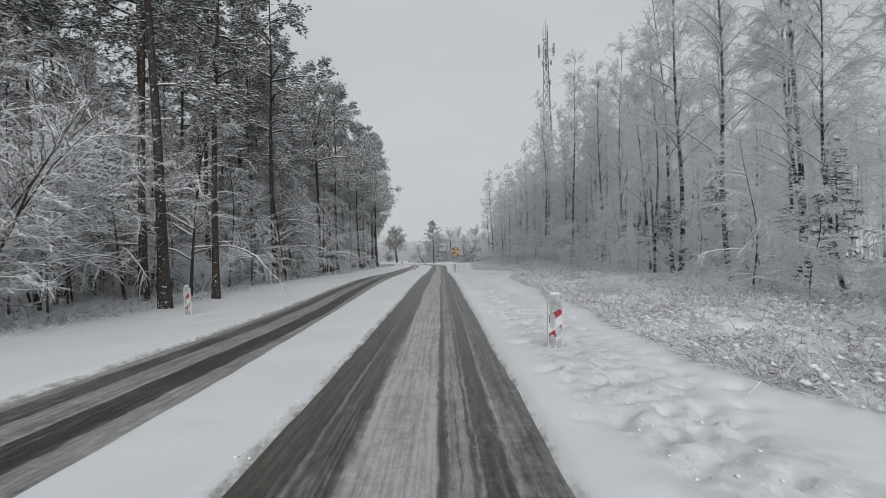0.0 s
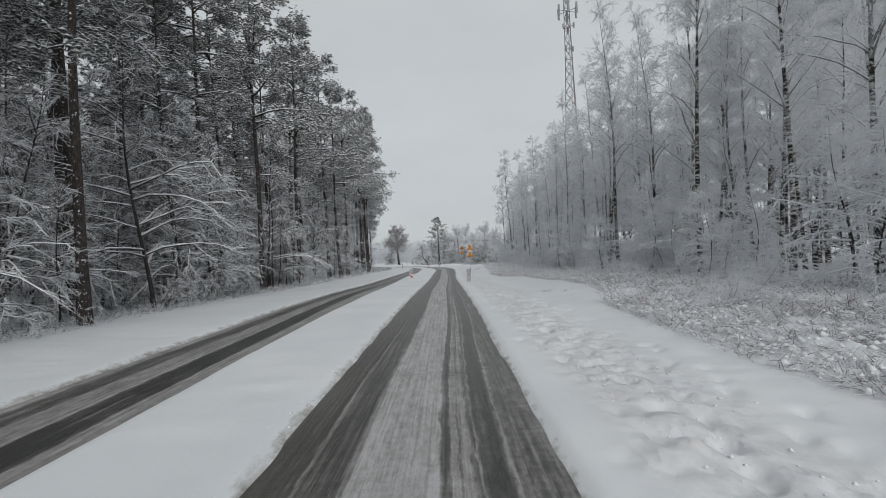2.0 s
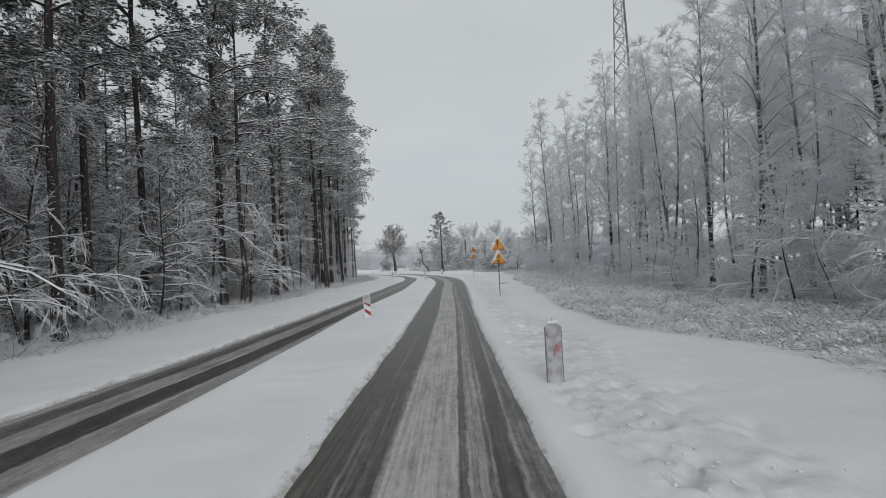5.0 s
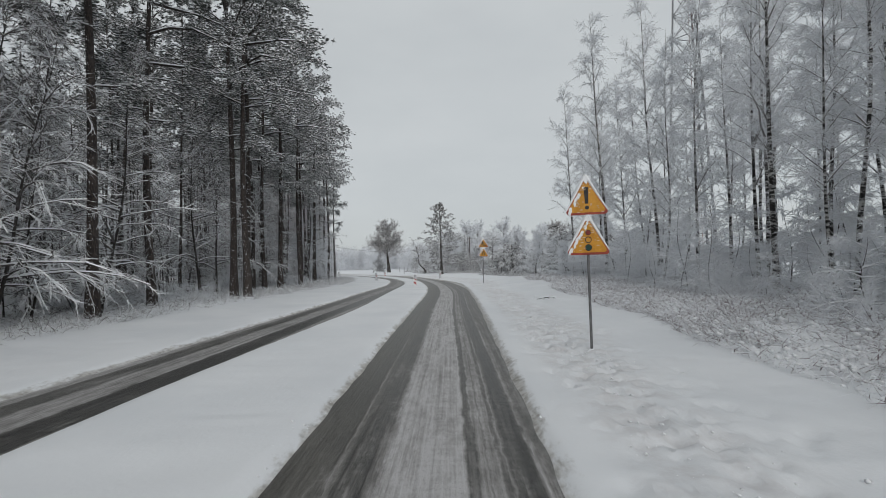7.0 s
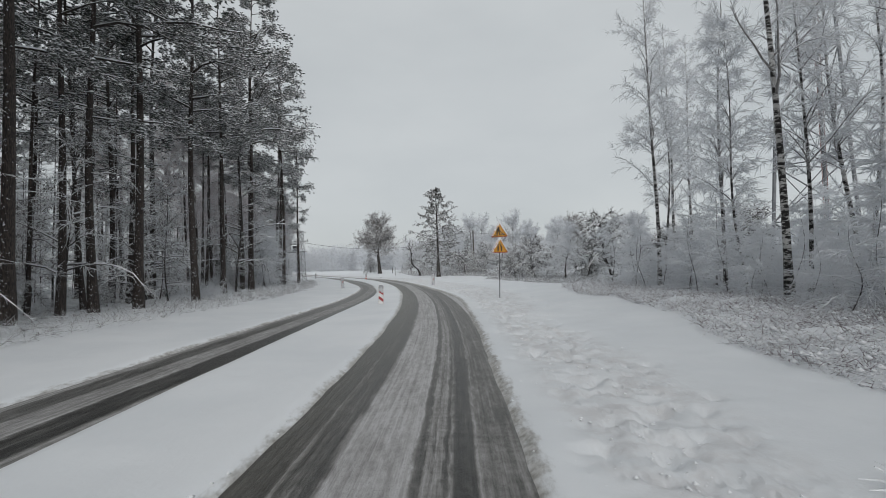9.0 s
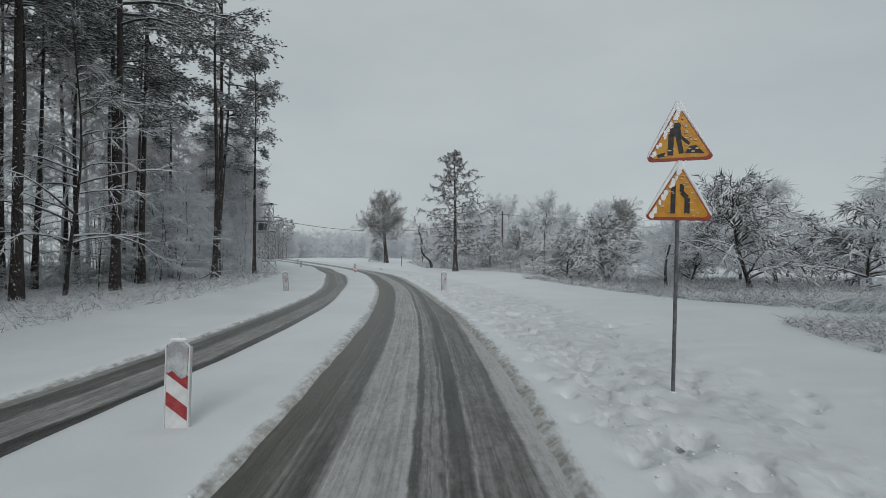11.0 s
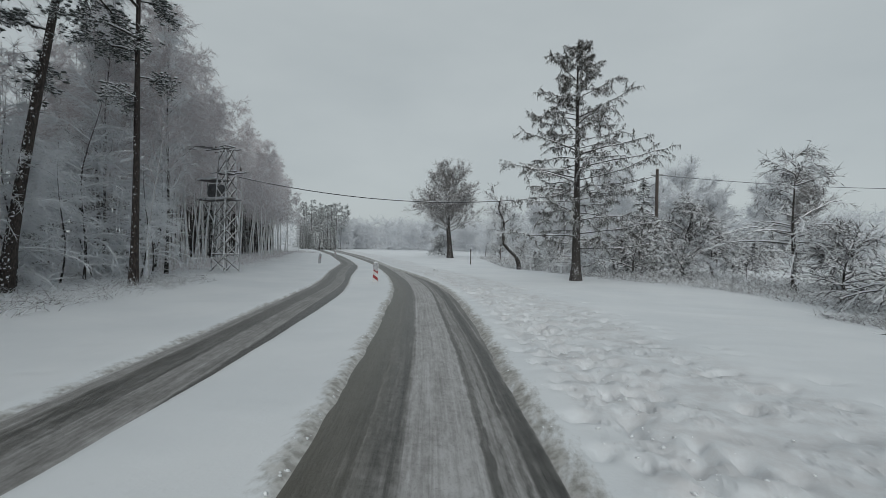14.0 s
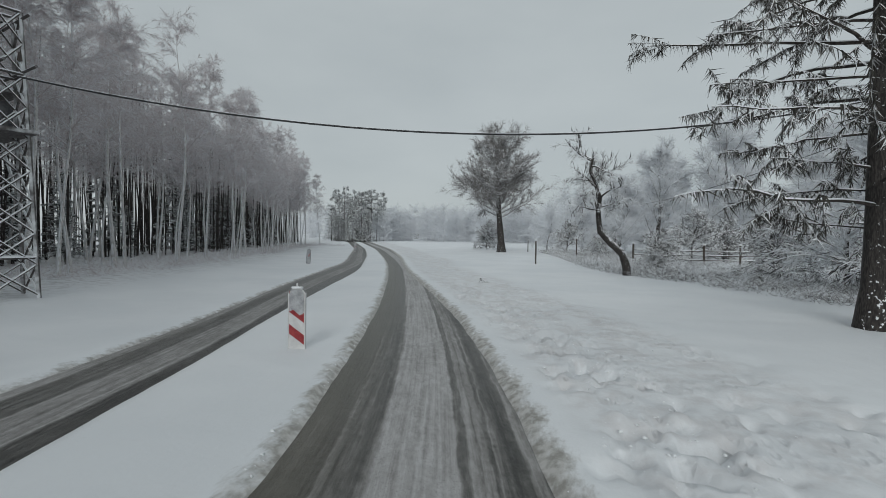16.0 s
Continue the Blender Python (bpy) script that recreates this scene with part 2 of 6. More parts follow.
def road_material(name, bands, churned=0.12, browned=0.9):
    """Wet asphalt under thin slush. UV: metres across the lane, metres along it. bands: (from, to, how bare, softness)."""
    m, n, l, s = node_material(name, 0.5)
    uv = n.new("ShaderNodeUVMap")
    uv.uv_map = "lane"
    xyz = n.new("ShaderNodeSeparateXYZ")
    l.new(uv.outputs[0], xyz.inputs[0])
    sway = noise_node(n, l, 1.0, 2, 0.5, uv.outputs[0], (0.0, 0.045, 0.0))
    edge = noise_node(n, l, 1.0, 5, 0.65, uv.outputs[0], (5.0, 2.0, 0.0))
    u = maths(n, l, "ADD", xyz.outputs[0], maths(n, l, "MULTIPLY", maths(n, l, "SUBTRACT", sway, 0.5), 0.4))
    u = maths(n, l, "ADD", u, maths(n, l, "MULTIPLY", maths(n, l, "SUBTRACT", edge, 0.5), 0.12))
    bare = None
    for lo, hi, amount, soft in bands:
        k = maths(n, l, "MULTIPLY", ranged(n, l, u, lo - soft, lo + soft), ranged(n, l, u, hi - soft, hi + soft, 1.0, 0.0))
        k = maths(n, l, "MULTIPLY", k, amount)
        bare = k if bare is None else maths(n, l, "MAXIMUM", bare, k)

    def more(value, amount):
        return maths(n, l, "ADD", bare, maths(n, l, "MULTIPLY", maths(n, l, "SUBTRACT", value, 0.5), amount))
    bare = more(noise_node(n, l, 1.0, 4, 0.6, uv.outputs[0], (20.0, 0.3, 0.0)), 1.05)
    bare = more(noise_node(n, l, 1.0, 5, 0.65, uv.outputs[0], (2.6, 0.8, 0.0)), 0.75)
    bare = more(noise_node(n, l, 1.0, 6, 0.72, uv.outputs[0], (14.0, 4.0, 0.0)), 1.0)
    # tyre tread pressed into the slush
    tread = n.new("ShaderNodeTexWave")
    tread.bands_direction = "Y"
    tread.inputs["Scale"].default_value = 2.6
    tread.inputs["Distortion"].default_value = 5.0
    tread.inputs["Detail"].default_value = 3.0
    tread.inputs["Detail Scale"].default_value = 2.2
    l.new(uv.outputs[0], tread.inputs["Vector"])
    rolled = maths(n, l, "MULTIPLY", ranged(n, l, noise_node(n, l, 1.0, 3, 0.5, uv.outputs[0], (2.2, 0.22, 0.0)), 0.46, 0.58), maths(n, l, "SUBTRACT", tread.outputs["Fac"], 0.5))
    bare = maths(n, l, "ADD", bare, maths(n, l, "MULTIPLY", rolled, 0.06))
    grains = noise_node(n, l, 55.0, 4, 0.75)
    ramp = n.new("ShaderNodeValToRGB")
    tones = ((0.0, (0.5, 0.495, 0.5)), (0.22, (0.385, 0.377, 0.376)), (0.5, (0.25, 0.244, 0.238)), (0.78, (0.1, 0.098, 0.092)), (1.0, (0.04, 0.039, 0.037)))
    while len(ramp.color_ramp.elements) < len(tones):
        ramp.color_ramp.elements.new(0.5)
    for el, (pos, col) in zip(ramp.color_ramp.elements, tones):
        el.position, el.color = pos, (*col, 1)
    # past the bend's start the slush is churned to one brown
    pos_xyz = n.new("ShaderNodeSeparateXYZ")
    l.new(n.new("ShaderNodeNewGeometry").outputs["Position"], pos_xyz.inputs[0])
    churn = ranged(n, l, pos_xyz.outputs[1], 86.0, 106.0, 0.0, churned)
    rutted = None
    for across, lengthwise, amount in ((3.2, 0.05, 1.3), (9.0, 0.12, 0.9), (24.0, 0.5, 0.8), (16.0, 4.5, 1.7), (5.0, 1.2, 0.8)):
        k = maths(n, l, "MULTIPLY", maths(n, l, "SUBTRACT", noise_node(n, l, 1.0, 3, 0.55, uv.outputs[0], (across, lengthwise, 0.0)), 0.5), amount)
        rutted = k if rutted is None else maths(n, l, "ADD", rutted, k)
    rutted = maths(n, l, "ADD", rutted, 0.44)
    calm = maths(n, l, "ADD", maths(n, l, "MULTIPLY", bare, maths(n, l, "SUBTRACT", 1.0, churn)), maths(n, l, "MULTIPLY", rutted, churn))
    l.new(calm, ramp.inputs[0])
    tone = blended(n, l, maths(n, l, "MULTIPLY", churn, 0.15), ramp.outputs[0], (0.17, 0.158, 0.135))
    brown = maths(n, l, "MULTIPLY", ranged(n, l, u, 0.1, 0.8, 1.0, 0.0), maths(n, l, "ADD", maths(n, l, "MULTIPLY", churn, browned * 1.8), browned * 0.24))
    tone = blended(n, l, brown, tone, (0.165, 0.153, 0.118))
    tone = blended(n, l, ranged(n, l, grains, 0.52, 0.7, 0.0, 0.35), tone, (0.05, 0.049, 0.045))
    l.new(tone, s.inputs["Base Color"])
    l.new(ranged(n, l, bare, 0.3, 1.0, 0.72, 0.38), s.inputs["Roughness"])
    h = maths(n, l, "ADD", maths(n, l, "MULTIPLY", bare, -1.0), maths(n, l, "MULTIPLY", grains, 0.35))
    bumped(n, l, s, h, 0.7, 0.02)
    return m


m_ground = ground_material()
m_lane = road_material("slushy_lane", ((-0.1, 0.42, 0.92, 0.05), (0.4, 0.8, 0.8, 0.08), (0.8, 1.5, 0.16, 0.1), (1.5, 1.6, 0.78, 0.025), (1.66, 1.7, 0.6, 0.02),
                                       (1.76, 1.83, 0.72, 0.03), (1.83, 2.08, 0.9, 0.05), (1.5, 2.1, 0.4, 0.06), (2.08, 2.6, 0.66, 0.06), (2.2, 2.24, 0.35, 0.02)))
m_lane_far = road_material("slushy_opposite_lane", ((0.0, 0.22, 0.4, 0.06), (0.2, 0.75, 0.78, 0.08), (0.7, 1.25, 0.45, 0.1), (1.25, 1.8, 0.95, 0.07), (1.8, 2.3, 0.45, 0.06)), 0.12, 0.15)
m_steel = snow_laden("galvanised_steel", (0.10, 0.10, 0.105), (0.17, 0.17, 0.175), 0.3, 0.7, 0.4, 5.0)
m_rust = snow_laden("painted_lattice_steel", (0.07, 0.064, 0.062), (0.15, 0.138, 0.134), -0.1, 0.4, 0.6, 3.0, 0.2)
m_mast = speckled("mast_steel", (0.14, 0.145, 0.155), (0.20, 0.205, 0.215), 2.0, 0.6)
m_mast_red = speckled("mast_red_paint", (0.20, 0.10, 0.09), (0.27, 0.15, 0.13), 2.0, 0.6)
m_antenna = speckled("antenna_cover", (0.20, 0.205, 0.21), (0.28, 0.285, 0.29), 3.0, 0.5)
m_board_white = speckled("board_white", (0.55, 0.55, 0.55), (0.68, 0.68, 0.68), 9.0, 0.5, 0, 0.15, 0.004)
m_board_red = speckled("board_red", (0.24, 0.03, 0.037), (0.36, 0.06, 0.06), 12.0, 0.5, 0, 0.15, 0.004)
m_board_faded = speckled("board_faded_red", (0.3, 0.13, 0.13), (0.42, 0.28, 0.28), 22.0, 0.6, 0, 0.15, 0.004)
m_board_edge = speckled("board_edge", (0.16, 0.16, 0.165), (0.26, 0.26, 0.265), 12.0, 0.6)
m_sign_yellow = speckled("sign_yellow", (0.46, 0.2, 0.012), (0.6, 0.29, 0.03), 9.0, 0.45, 0, 0.1, 0.003)
m_sign_red = speckled("sign_red_border", (0.22, 0.035, 0.025), (0.34, 0.06, 0.035), 14.0, 0.5, 0, 0.1, 0.003)
m_sign_film = speckled("thin_snow_film", (0.5, 0.33, 0.17), (0.66, 0.54, 0.42), 20.0, 0.6)
m_lamp_red = speckled("signal_red", (0.16, 0.02, 0.015), (0.24, 0.035, 0.025), 20.0, 0.5)
m_lamp_green = speckled("signal_green", (0.006, 0.03, 0.022), (0.012, 0.05, 0.04), 20.0, 0.5)
m_sign_black = speckled("sign_black", (0.012, 0.012, 0.012), (0.03, 0.03, 0.03), 14.0, 0.5, 0, 0.1, 0.003)
m_wood = snow_laden("weathered_wood", (0.05, 0.043, 0.038), (0.12, 0.10, 0.09), 0.4, 0.7, 0.4, 8.0, 0.1, grain=(4, 4, 0.5))
m_wire = snow_laden("snowy_cable", (0.04, 0.04, 0.042), (0.08, 0.08, 0.083), 0.2, 0.6, 0.3, 6.0)
m_render = speckled("house_wall", (0.22, 0.20, 0.19), (0.32, 0.30, 0.28), 1.5, 0.85)
m_glass = speckled("dark_window", (0.03, 0.033, 0.037), (0.06, 0.065, 0.07), 3.0, 0.25)
m_brick_red = speckled("chimney_brick", (0.2, 0.09, 0.07), (0.28, 0.14, 0.11), 8.0, 0.85)

m_crust = speckled("snow_crust", (0.28, 0.285, 0.3), (0.5, 0.51, 0.53), 7.0, 0.8, 0, 0.5, 0.01)
# ---- the lie of the land ----
def table(*pairs):
    ys, xs = np.array(pairs[0::2], float), np.array(pairs[1::2], float)

    def at(y):
        y = np.asarray(y, float)
        return sum(np.interp(y + d, ys, xs) for d in (-3, -2, -1, 0, 1, 2, 3)) / 7
    return at


# edges of the two ploughed lanes, by the distance y along the road
LANE_L = table(-60, -1.4, 7, -1.46, 34, -1.55, 60, -1.6, 78, -1.7, 88, -1.72, 97, -2.2, 102, -2.67, 107, -3.2, 112, -3.93, 118, -5.0, 124, -6.4, 131, -8.3,
               137, -10.0, 143, -12.2, 150, -15.1, 160, -19.6, 172, -25.6, 190, -35, 230, -58, 330, -130)
LANE_R = table(-60, 1.0, 7, 1.0, 34, 0.9, 62, 0.62, 80, 0.78, 92, 0.68, 102, 0.34, 109, -0.86, 118, -2.88, 124, -4.27, 132, -6.26, 137, -7.8, 141, -9.35,
               145, -11.2, 156, -16.8, 172, -24.0, 190, -33, 230, -55.5, 330, -127)
FAR_R = table(-60, -2.8, 8, -2.95, 33, -3.84, 40, -3.92, 62, -4.35, 67, -4.38, 79, -3.9, 85, -4.1, 98, -4.55, 103, -4.7, 108, -5.1, 114, -6.0, 119, -7.2,
              122, -7.75, 131, -10.2, 136, -11.7, 142, -14.2, 155, -19.0, 172, -27.2, 190, -36.6, 230, -59.6, 330, -131.6)
FAR_L = table(-60, -5.2, 9, -5.2, 17, -5.2, 36, -6.2, 48, -6.5, 64, -6.3, 81, -5.95, 90, -6.0, 104, -6.25, 108, -6.65, 114, -7.3, 119, -8.3, 121, -8.8,
              129, -11.3, 135, -13.1, 140, -14.75, 146, -17.4, 161, -23.2, 172, -28.9, 190, -38.2, 230, -61.5, 330, -133.5)
RISE = table(-60, -0.05, 3, -0.05, 12, -0.04, 20, 0.0, 28, 0.08, 36, 0.12, 42, 0.12, 52, 0.02, 58, -0.02, 66, 0.02, 76, 0.07, 88, 0.1, 102, 0.05,
             113, 0.06, 122, 0.1, 131, 0.08, 150, 0.11, 175, 0.12, 195, 0.22, 230, 0.5, 300, 1.3, 500, 3.0)


VERGE = table(-10, 2.9, 28, 3.1, 35, 4.0, 42, 4.7, 50, 5.0, 57, 3.6, 63, 2.9, 72, 4.0, 84, 4.4, 106, 6.5)


def smooth(a):
    a = np.clip(a, 0, 1)
    return a * a * (3 - 2 * a)


def lattice(ix, iy, seed):
    h = np.sin(ix * 127.1 + iy * 311.7 + seed * 74.7) * 43758.5453
    return h - np.floor(h)


def soft_noise(x, y, seed=0.0):
    ix, iy = np.floor(x), np.floor(y)
    fx, fy = smooth(x - ix), smooth(y - iy)
    a, b = lattice(ix, iy, seed), lattice(ix + 1, iy, seed)
    c, d = lattice(ix, iy + 1, seed), lattice(ix + 1, iy + 1, seed)
    return (a * (1 - fx) + b * fx) * (1 - fy) + (c * (1 - fx) + d * fx) * fy - 0.5


def land(x, y):
    """Height of the snow cover away from the lanes, with no small lumps."""
    x, y = np.asarray(x, float), np.asarray(y, float)
    right, left = x - LANE_R(y), FAR_L(y) - x
    z = RISE(y) + 0.055
    z = z + (0.30 - 0.26 * smooth((y - 104) / 16)) * smooth((right - 2) / 6) - 0.04 * smooth((right - 1) / 1.5) * smooth((4 - right) / 2)
    z = z + 0.14 * smooth((left - 1.5) / 4)
    return z + 0.25 * soft_noise(x / 9, y / 9, 3) * smooth((np.maximum(right, left) - 3) / 5)


def floor_at(x, y):
    return float(land(x, y))


def sheet_mesh(name, verts, rows, cols, material):
    i = np.arange((rows - 1) * cols).reshape(rows - 1, cols)[:, :-1].ravel()
    faces = np.stack((i, i + 1, i + cols + 1, i + cols), 1)
    me = bpy.data.meshes.new(name)
    me.from_pydata(verts.tolist(), [], faces.tolist())
    me.polygons.foreach_set("use_smooth", [True] * len(faces))
    me.materials.append(material)
    me.update()
    return me


def build_ground():
    ys = np.concatenate((np.arange(-60, 1, 3.0), np.arange(1, 140, 0.09), np.arange(140, 172, 0.2), np.arange(172, 330, 4.0), np.array((360, 420, 520, 700, 1000.0))))
    out = np.array((0.0, 0.05, 0.12, 0.2, 0.3, 0.42, 0.55, 0.7, 0.9, 1.1, 1.35, 1.65, 2.0, 2.5, 3.1, 3.8, 4.6, 5.6, 7, 9, 11.5, 15, 20, 28, 40, 60, 100, 180, 320, 600))
    fine = np.concatenate((np.array((0.0, 0.05, 0.12, 0.2, 0.3)), np.arange(0.4, 3.8, 0.075), np.arange(3.85, 4.5, 0.15), np.array((4.65, 4.9, 5.3, 5.8, 6.5, 7.5, 9, 11.5, 15, 20, 28, 40, 60, 100, 180, 320, 600))))
    fl, fr, ll, lr = FAR_L(ys)[:, None], FAR_R(ys)[:, None], LANE_L(ys)[:, None], LANE_R(ys)[:, None]
    mid = np.array((0.0, 0.04, 0.1, 0.17, 0.26, 0.37, 0.5, 0.63, 0.74, 0.83, 0.9, 0.96, 1.0))[None]
    x = np.concatenate((fl - out[::-1][None], fl + (fr - fl) * np.array((0.06, 0.5, 0.94))[None], fr + (ll - fr) * mid,
                        ll + (lr - ll) * np.array((0.06, 0.5, 0.94))[None], lr + fine[None]), 1)
    y = np.repeat(ys[:, None], x.shape[1], 1)
    wob = 0.03 * soft_noise(x * 1.1, y * 0.6, 5) + 0.03 * soft_noise(x * 4.5, y * 1.8, 6)
    d_left, d_right = fl - x, x - lr
    d_mid = np.minimum(x - fr, ll - x)
    d = np.maximum(np.maximum(d_left, d_right), d_mid) + wob * 0.8
    z = land(x, y)
    bank = smooth((d + 0.1) / 0.24)
    z = RISE(y) - 0.05 + (z - RISE(y) + 0.05) * bank
    z += 0.015 * smooth((d + 0.1) / 0.3) * smooth((1.1 - d) / 0.6) * (0.6 + 1.2 * soft_noise(x * 0.8, y * 0.5, 8))
    lump = smooth((d - 0.2) / 0.5)
    z += lump * (0.035 * soft_noise(x * 2.1, y * 1.9, 9) + 0.02 * soft_noise(x * 5.2, y * 4.7, 10))
    trod = smooth((d_right - 0.35) / 0.5) * smooth((2.6 + 1.6 * smooth((y - 92) / 14) + 0.8 * soft_noise(x * 0, y * 0.25, 4) - d_right) / 0.9)
    z += trod * (0.03 * soft_noise(x * 1.6, y * 0.8, 11) + 0.03 * soft_noise(x * 3.9, y * 2.4, 12))
    # mounds over the matted grass
    wild = smooth((d_right - VERGE(y) - 0.1) / 1.2) * smooth((106 - y) / 10) * smooth((14 - d_right) / 5)
    z += wild * np.maximum(0.24 * soft_noise(x * 1.7, y * 1.2, 13) + 0.26 * soft_noise(x * 3.8, y * 3.0, 14), -0.07)
    # footprints and clods beside the lane
    rng = np.random.default_rng(5)
    c0 = x.shape[1] - len(fine)
    edge_xs = LANE_R(ys)
    for _ in range(4200):
        py = rng.uniform(2, 150)
        off = rng.normal(1.3, 0.4) if rng.uniform() < 0.65 else rng.uniform(0.5, 2.6 if py < 92 else 4.4)
        px = float(np.interp(py, ys, edge_xs)) + max(off, 0.45)
        r0, r1 = np.searchsorted(ys, (py - 0.9, py + 0.9))
        sub = (slice(r0, r1), slice(c0, None))
        a = rng.uniform(-0.5, 0.5)
        u = (x[sub] - px) * math.cos(a) + (y[sub] - py) * math.sin(a)
        v = (y[sub] - py) * math.cos(a) - (x[sub] - px) * math.sin(a)
        z[sub] += float(np.interp(py, (80, 105), (0.55, 1.0))) * rng.choice((-0.11, -0.085, -0.06, 0.035)) * np.exp(-((u / rng.uniform(0.06, 0.11)) ** 2 + (v / rng.uniform(0.09, 0.17)) ** 2) ** 2.0)
    me = sheet_mesh("ground", np.stack((x, y, z), 2).reshape(-1, 3), len(ys), x.shape[1], m_ground)
    spread = np.where(d_right > d_mid, 0.3 + 0.25 * smooth((y - 55) / 20) + 0.25 * smooth((y - 95) / 15), 0.4 + 0.25 * smooth((y - 92) / 14) * (ll - x < x - fr))
    slush = (1 - smooth((d + 0.1) / spread)) * 0.85
    me.attributes.new("slush", "FLOAT", "POINT").data.foreach_set("value", slush.ravel().astype(np.float32))
    me.attributes.new("trodden", "FLOAT", "POINT").data.foreach_set("value", trod.ravel().astype(np.float32))
    litter = np.maximum(0.55 * smooth((d_left - 4.2) / 2.5), 0.3 * smooth((d_right - VERGE(y) - 1.0) / 1.5) * smooth((108 - y) / 14) * smooth((40 - d_right) / 15)) * 0.75
    me.attributes.new("litter", "FLOAT", "POINT").data.foreach_set("value", litter.ravel().astype(np.float32))
    tagged(new("ground", me), "white snow cover with trodden verge and slushy edges", "ground", kind="structure")


def build_lane(name, left, right, material, label):
    ys = np.concatenate((np.arange(-60, 0, 3.0), np.arange(0, 175, 0.5), np.arange(175, 331, 5.0)))
    a, b = left(ys) - 0.35, right(ys) + 0.35
    t = np.linspace(0, 1, 13)[None]
    x = a[:, None] + (b - a)[:, None] * t
    y = np.repeat(ys[:, None], 13, 1)
    z = RISE(y) + 0.012 * np.cos((t - 0.5) * 9) * np.ones_like(y)
    me = sheet_mesh(name, np.stack((x, y, z), 2).reshape(-1, 3), len(ys), 13, material)
    along = np.concatenate(([0], np.cumsum(np.hypot(np.diff((a + b) / 2), np.diff(ys)))))
    us = (x - left(ys)[:, None]).ravel()
    vs = np.repeat(along[:, None], 13, 1).ravel()
    idx = np.empty(len(me.loops), np.int32)
    me.loops.foreach_get("vertex_index", idx)
    me.uv_layers.new(name="lane").data.foreach_set("uv", np.stack((us[idx], vs[idx]), 1).ravel().astype(np.float32))
    tagged(new(name, me), label, "road", kind="structure")


build_ground()
build_lane("road_lane", LANE_L, LANE_R, m_lane, "wet asphalt lane with slush between wheel tracks")
build_lane("road_opposite_lane", FAR_L, FAR_R, m_lane_far, "wet opposite lane with grey slush and wheel tracks")

# ---- mesh tools ----
def tube_arrays(P, R, k=3, turn=0.0, cap=False):
    """Verts and quads of many tubes at once. P: (N, n, 3) centre lines; R: (N, n) radii."""
    N, n, _ = P.shape
    T = np.empty_like(P)
    T[:, 1:-1] = P[:, 2:] - P[:, :-2]
    T[:, 0], T[:, -1] = P[:, 1] - P[:, 0], P[:, -1] - P[:, -2]
    T /= np.linalg.norm(T, axis=2, keepdims=True) + 1e-9
    ref = np.where((np.abs(T[:, :1, 2:3]) < 0.92), np.array((0.0, 0, 1)), np.array((0.0, 1, 0)))
    U = np.cross(T, np.broadcast_to(ref, T.shape))
    U /= np.linalg.norm(U, axis=2, keepdims=True) + 1e-9
    V = np.cross(U, T)
    a = np.arange(k) * 2 * math.pi / k + math.pi / 2 + turn
    ring = (P[:, :, None] + R[:, :, None, None] * (np.cos(a)[:, None] * U[:, :, None] + np.sin(a)[:, None] * V[:, :, None]))
    base = (np.arange(N) * n * k)[:, None, None] + (np.arange(n - 1) * k)[None, :, None]
    j, j1 = np.arange(k)[None, None], ((np.arange(k) + 1) % k)[None, None]
    q = np.stack((base + j, base + j1, base + k + j1, base + k + j), 3).reshape(-1, 4)
    return ring.reshape(-1, 3), q


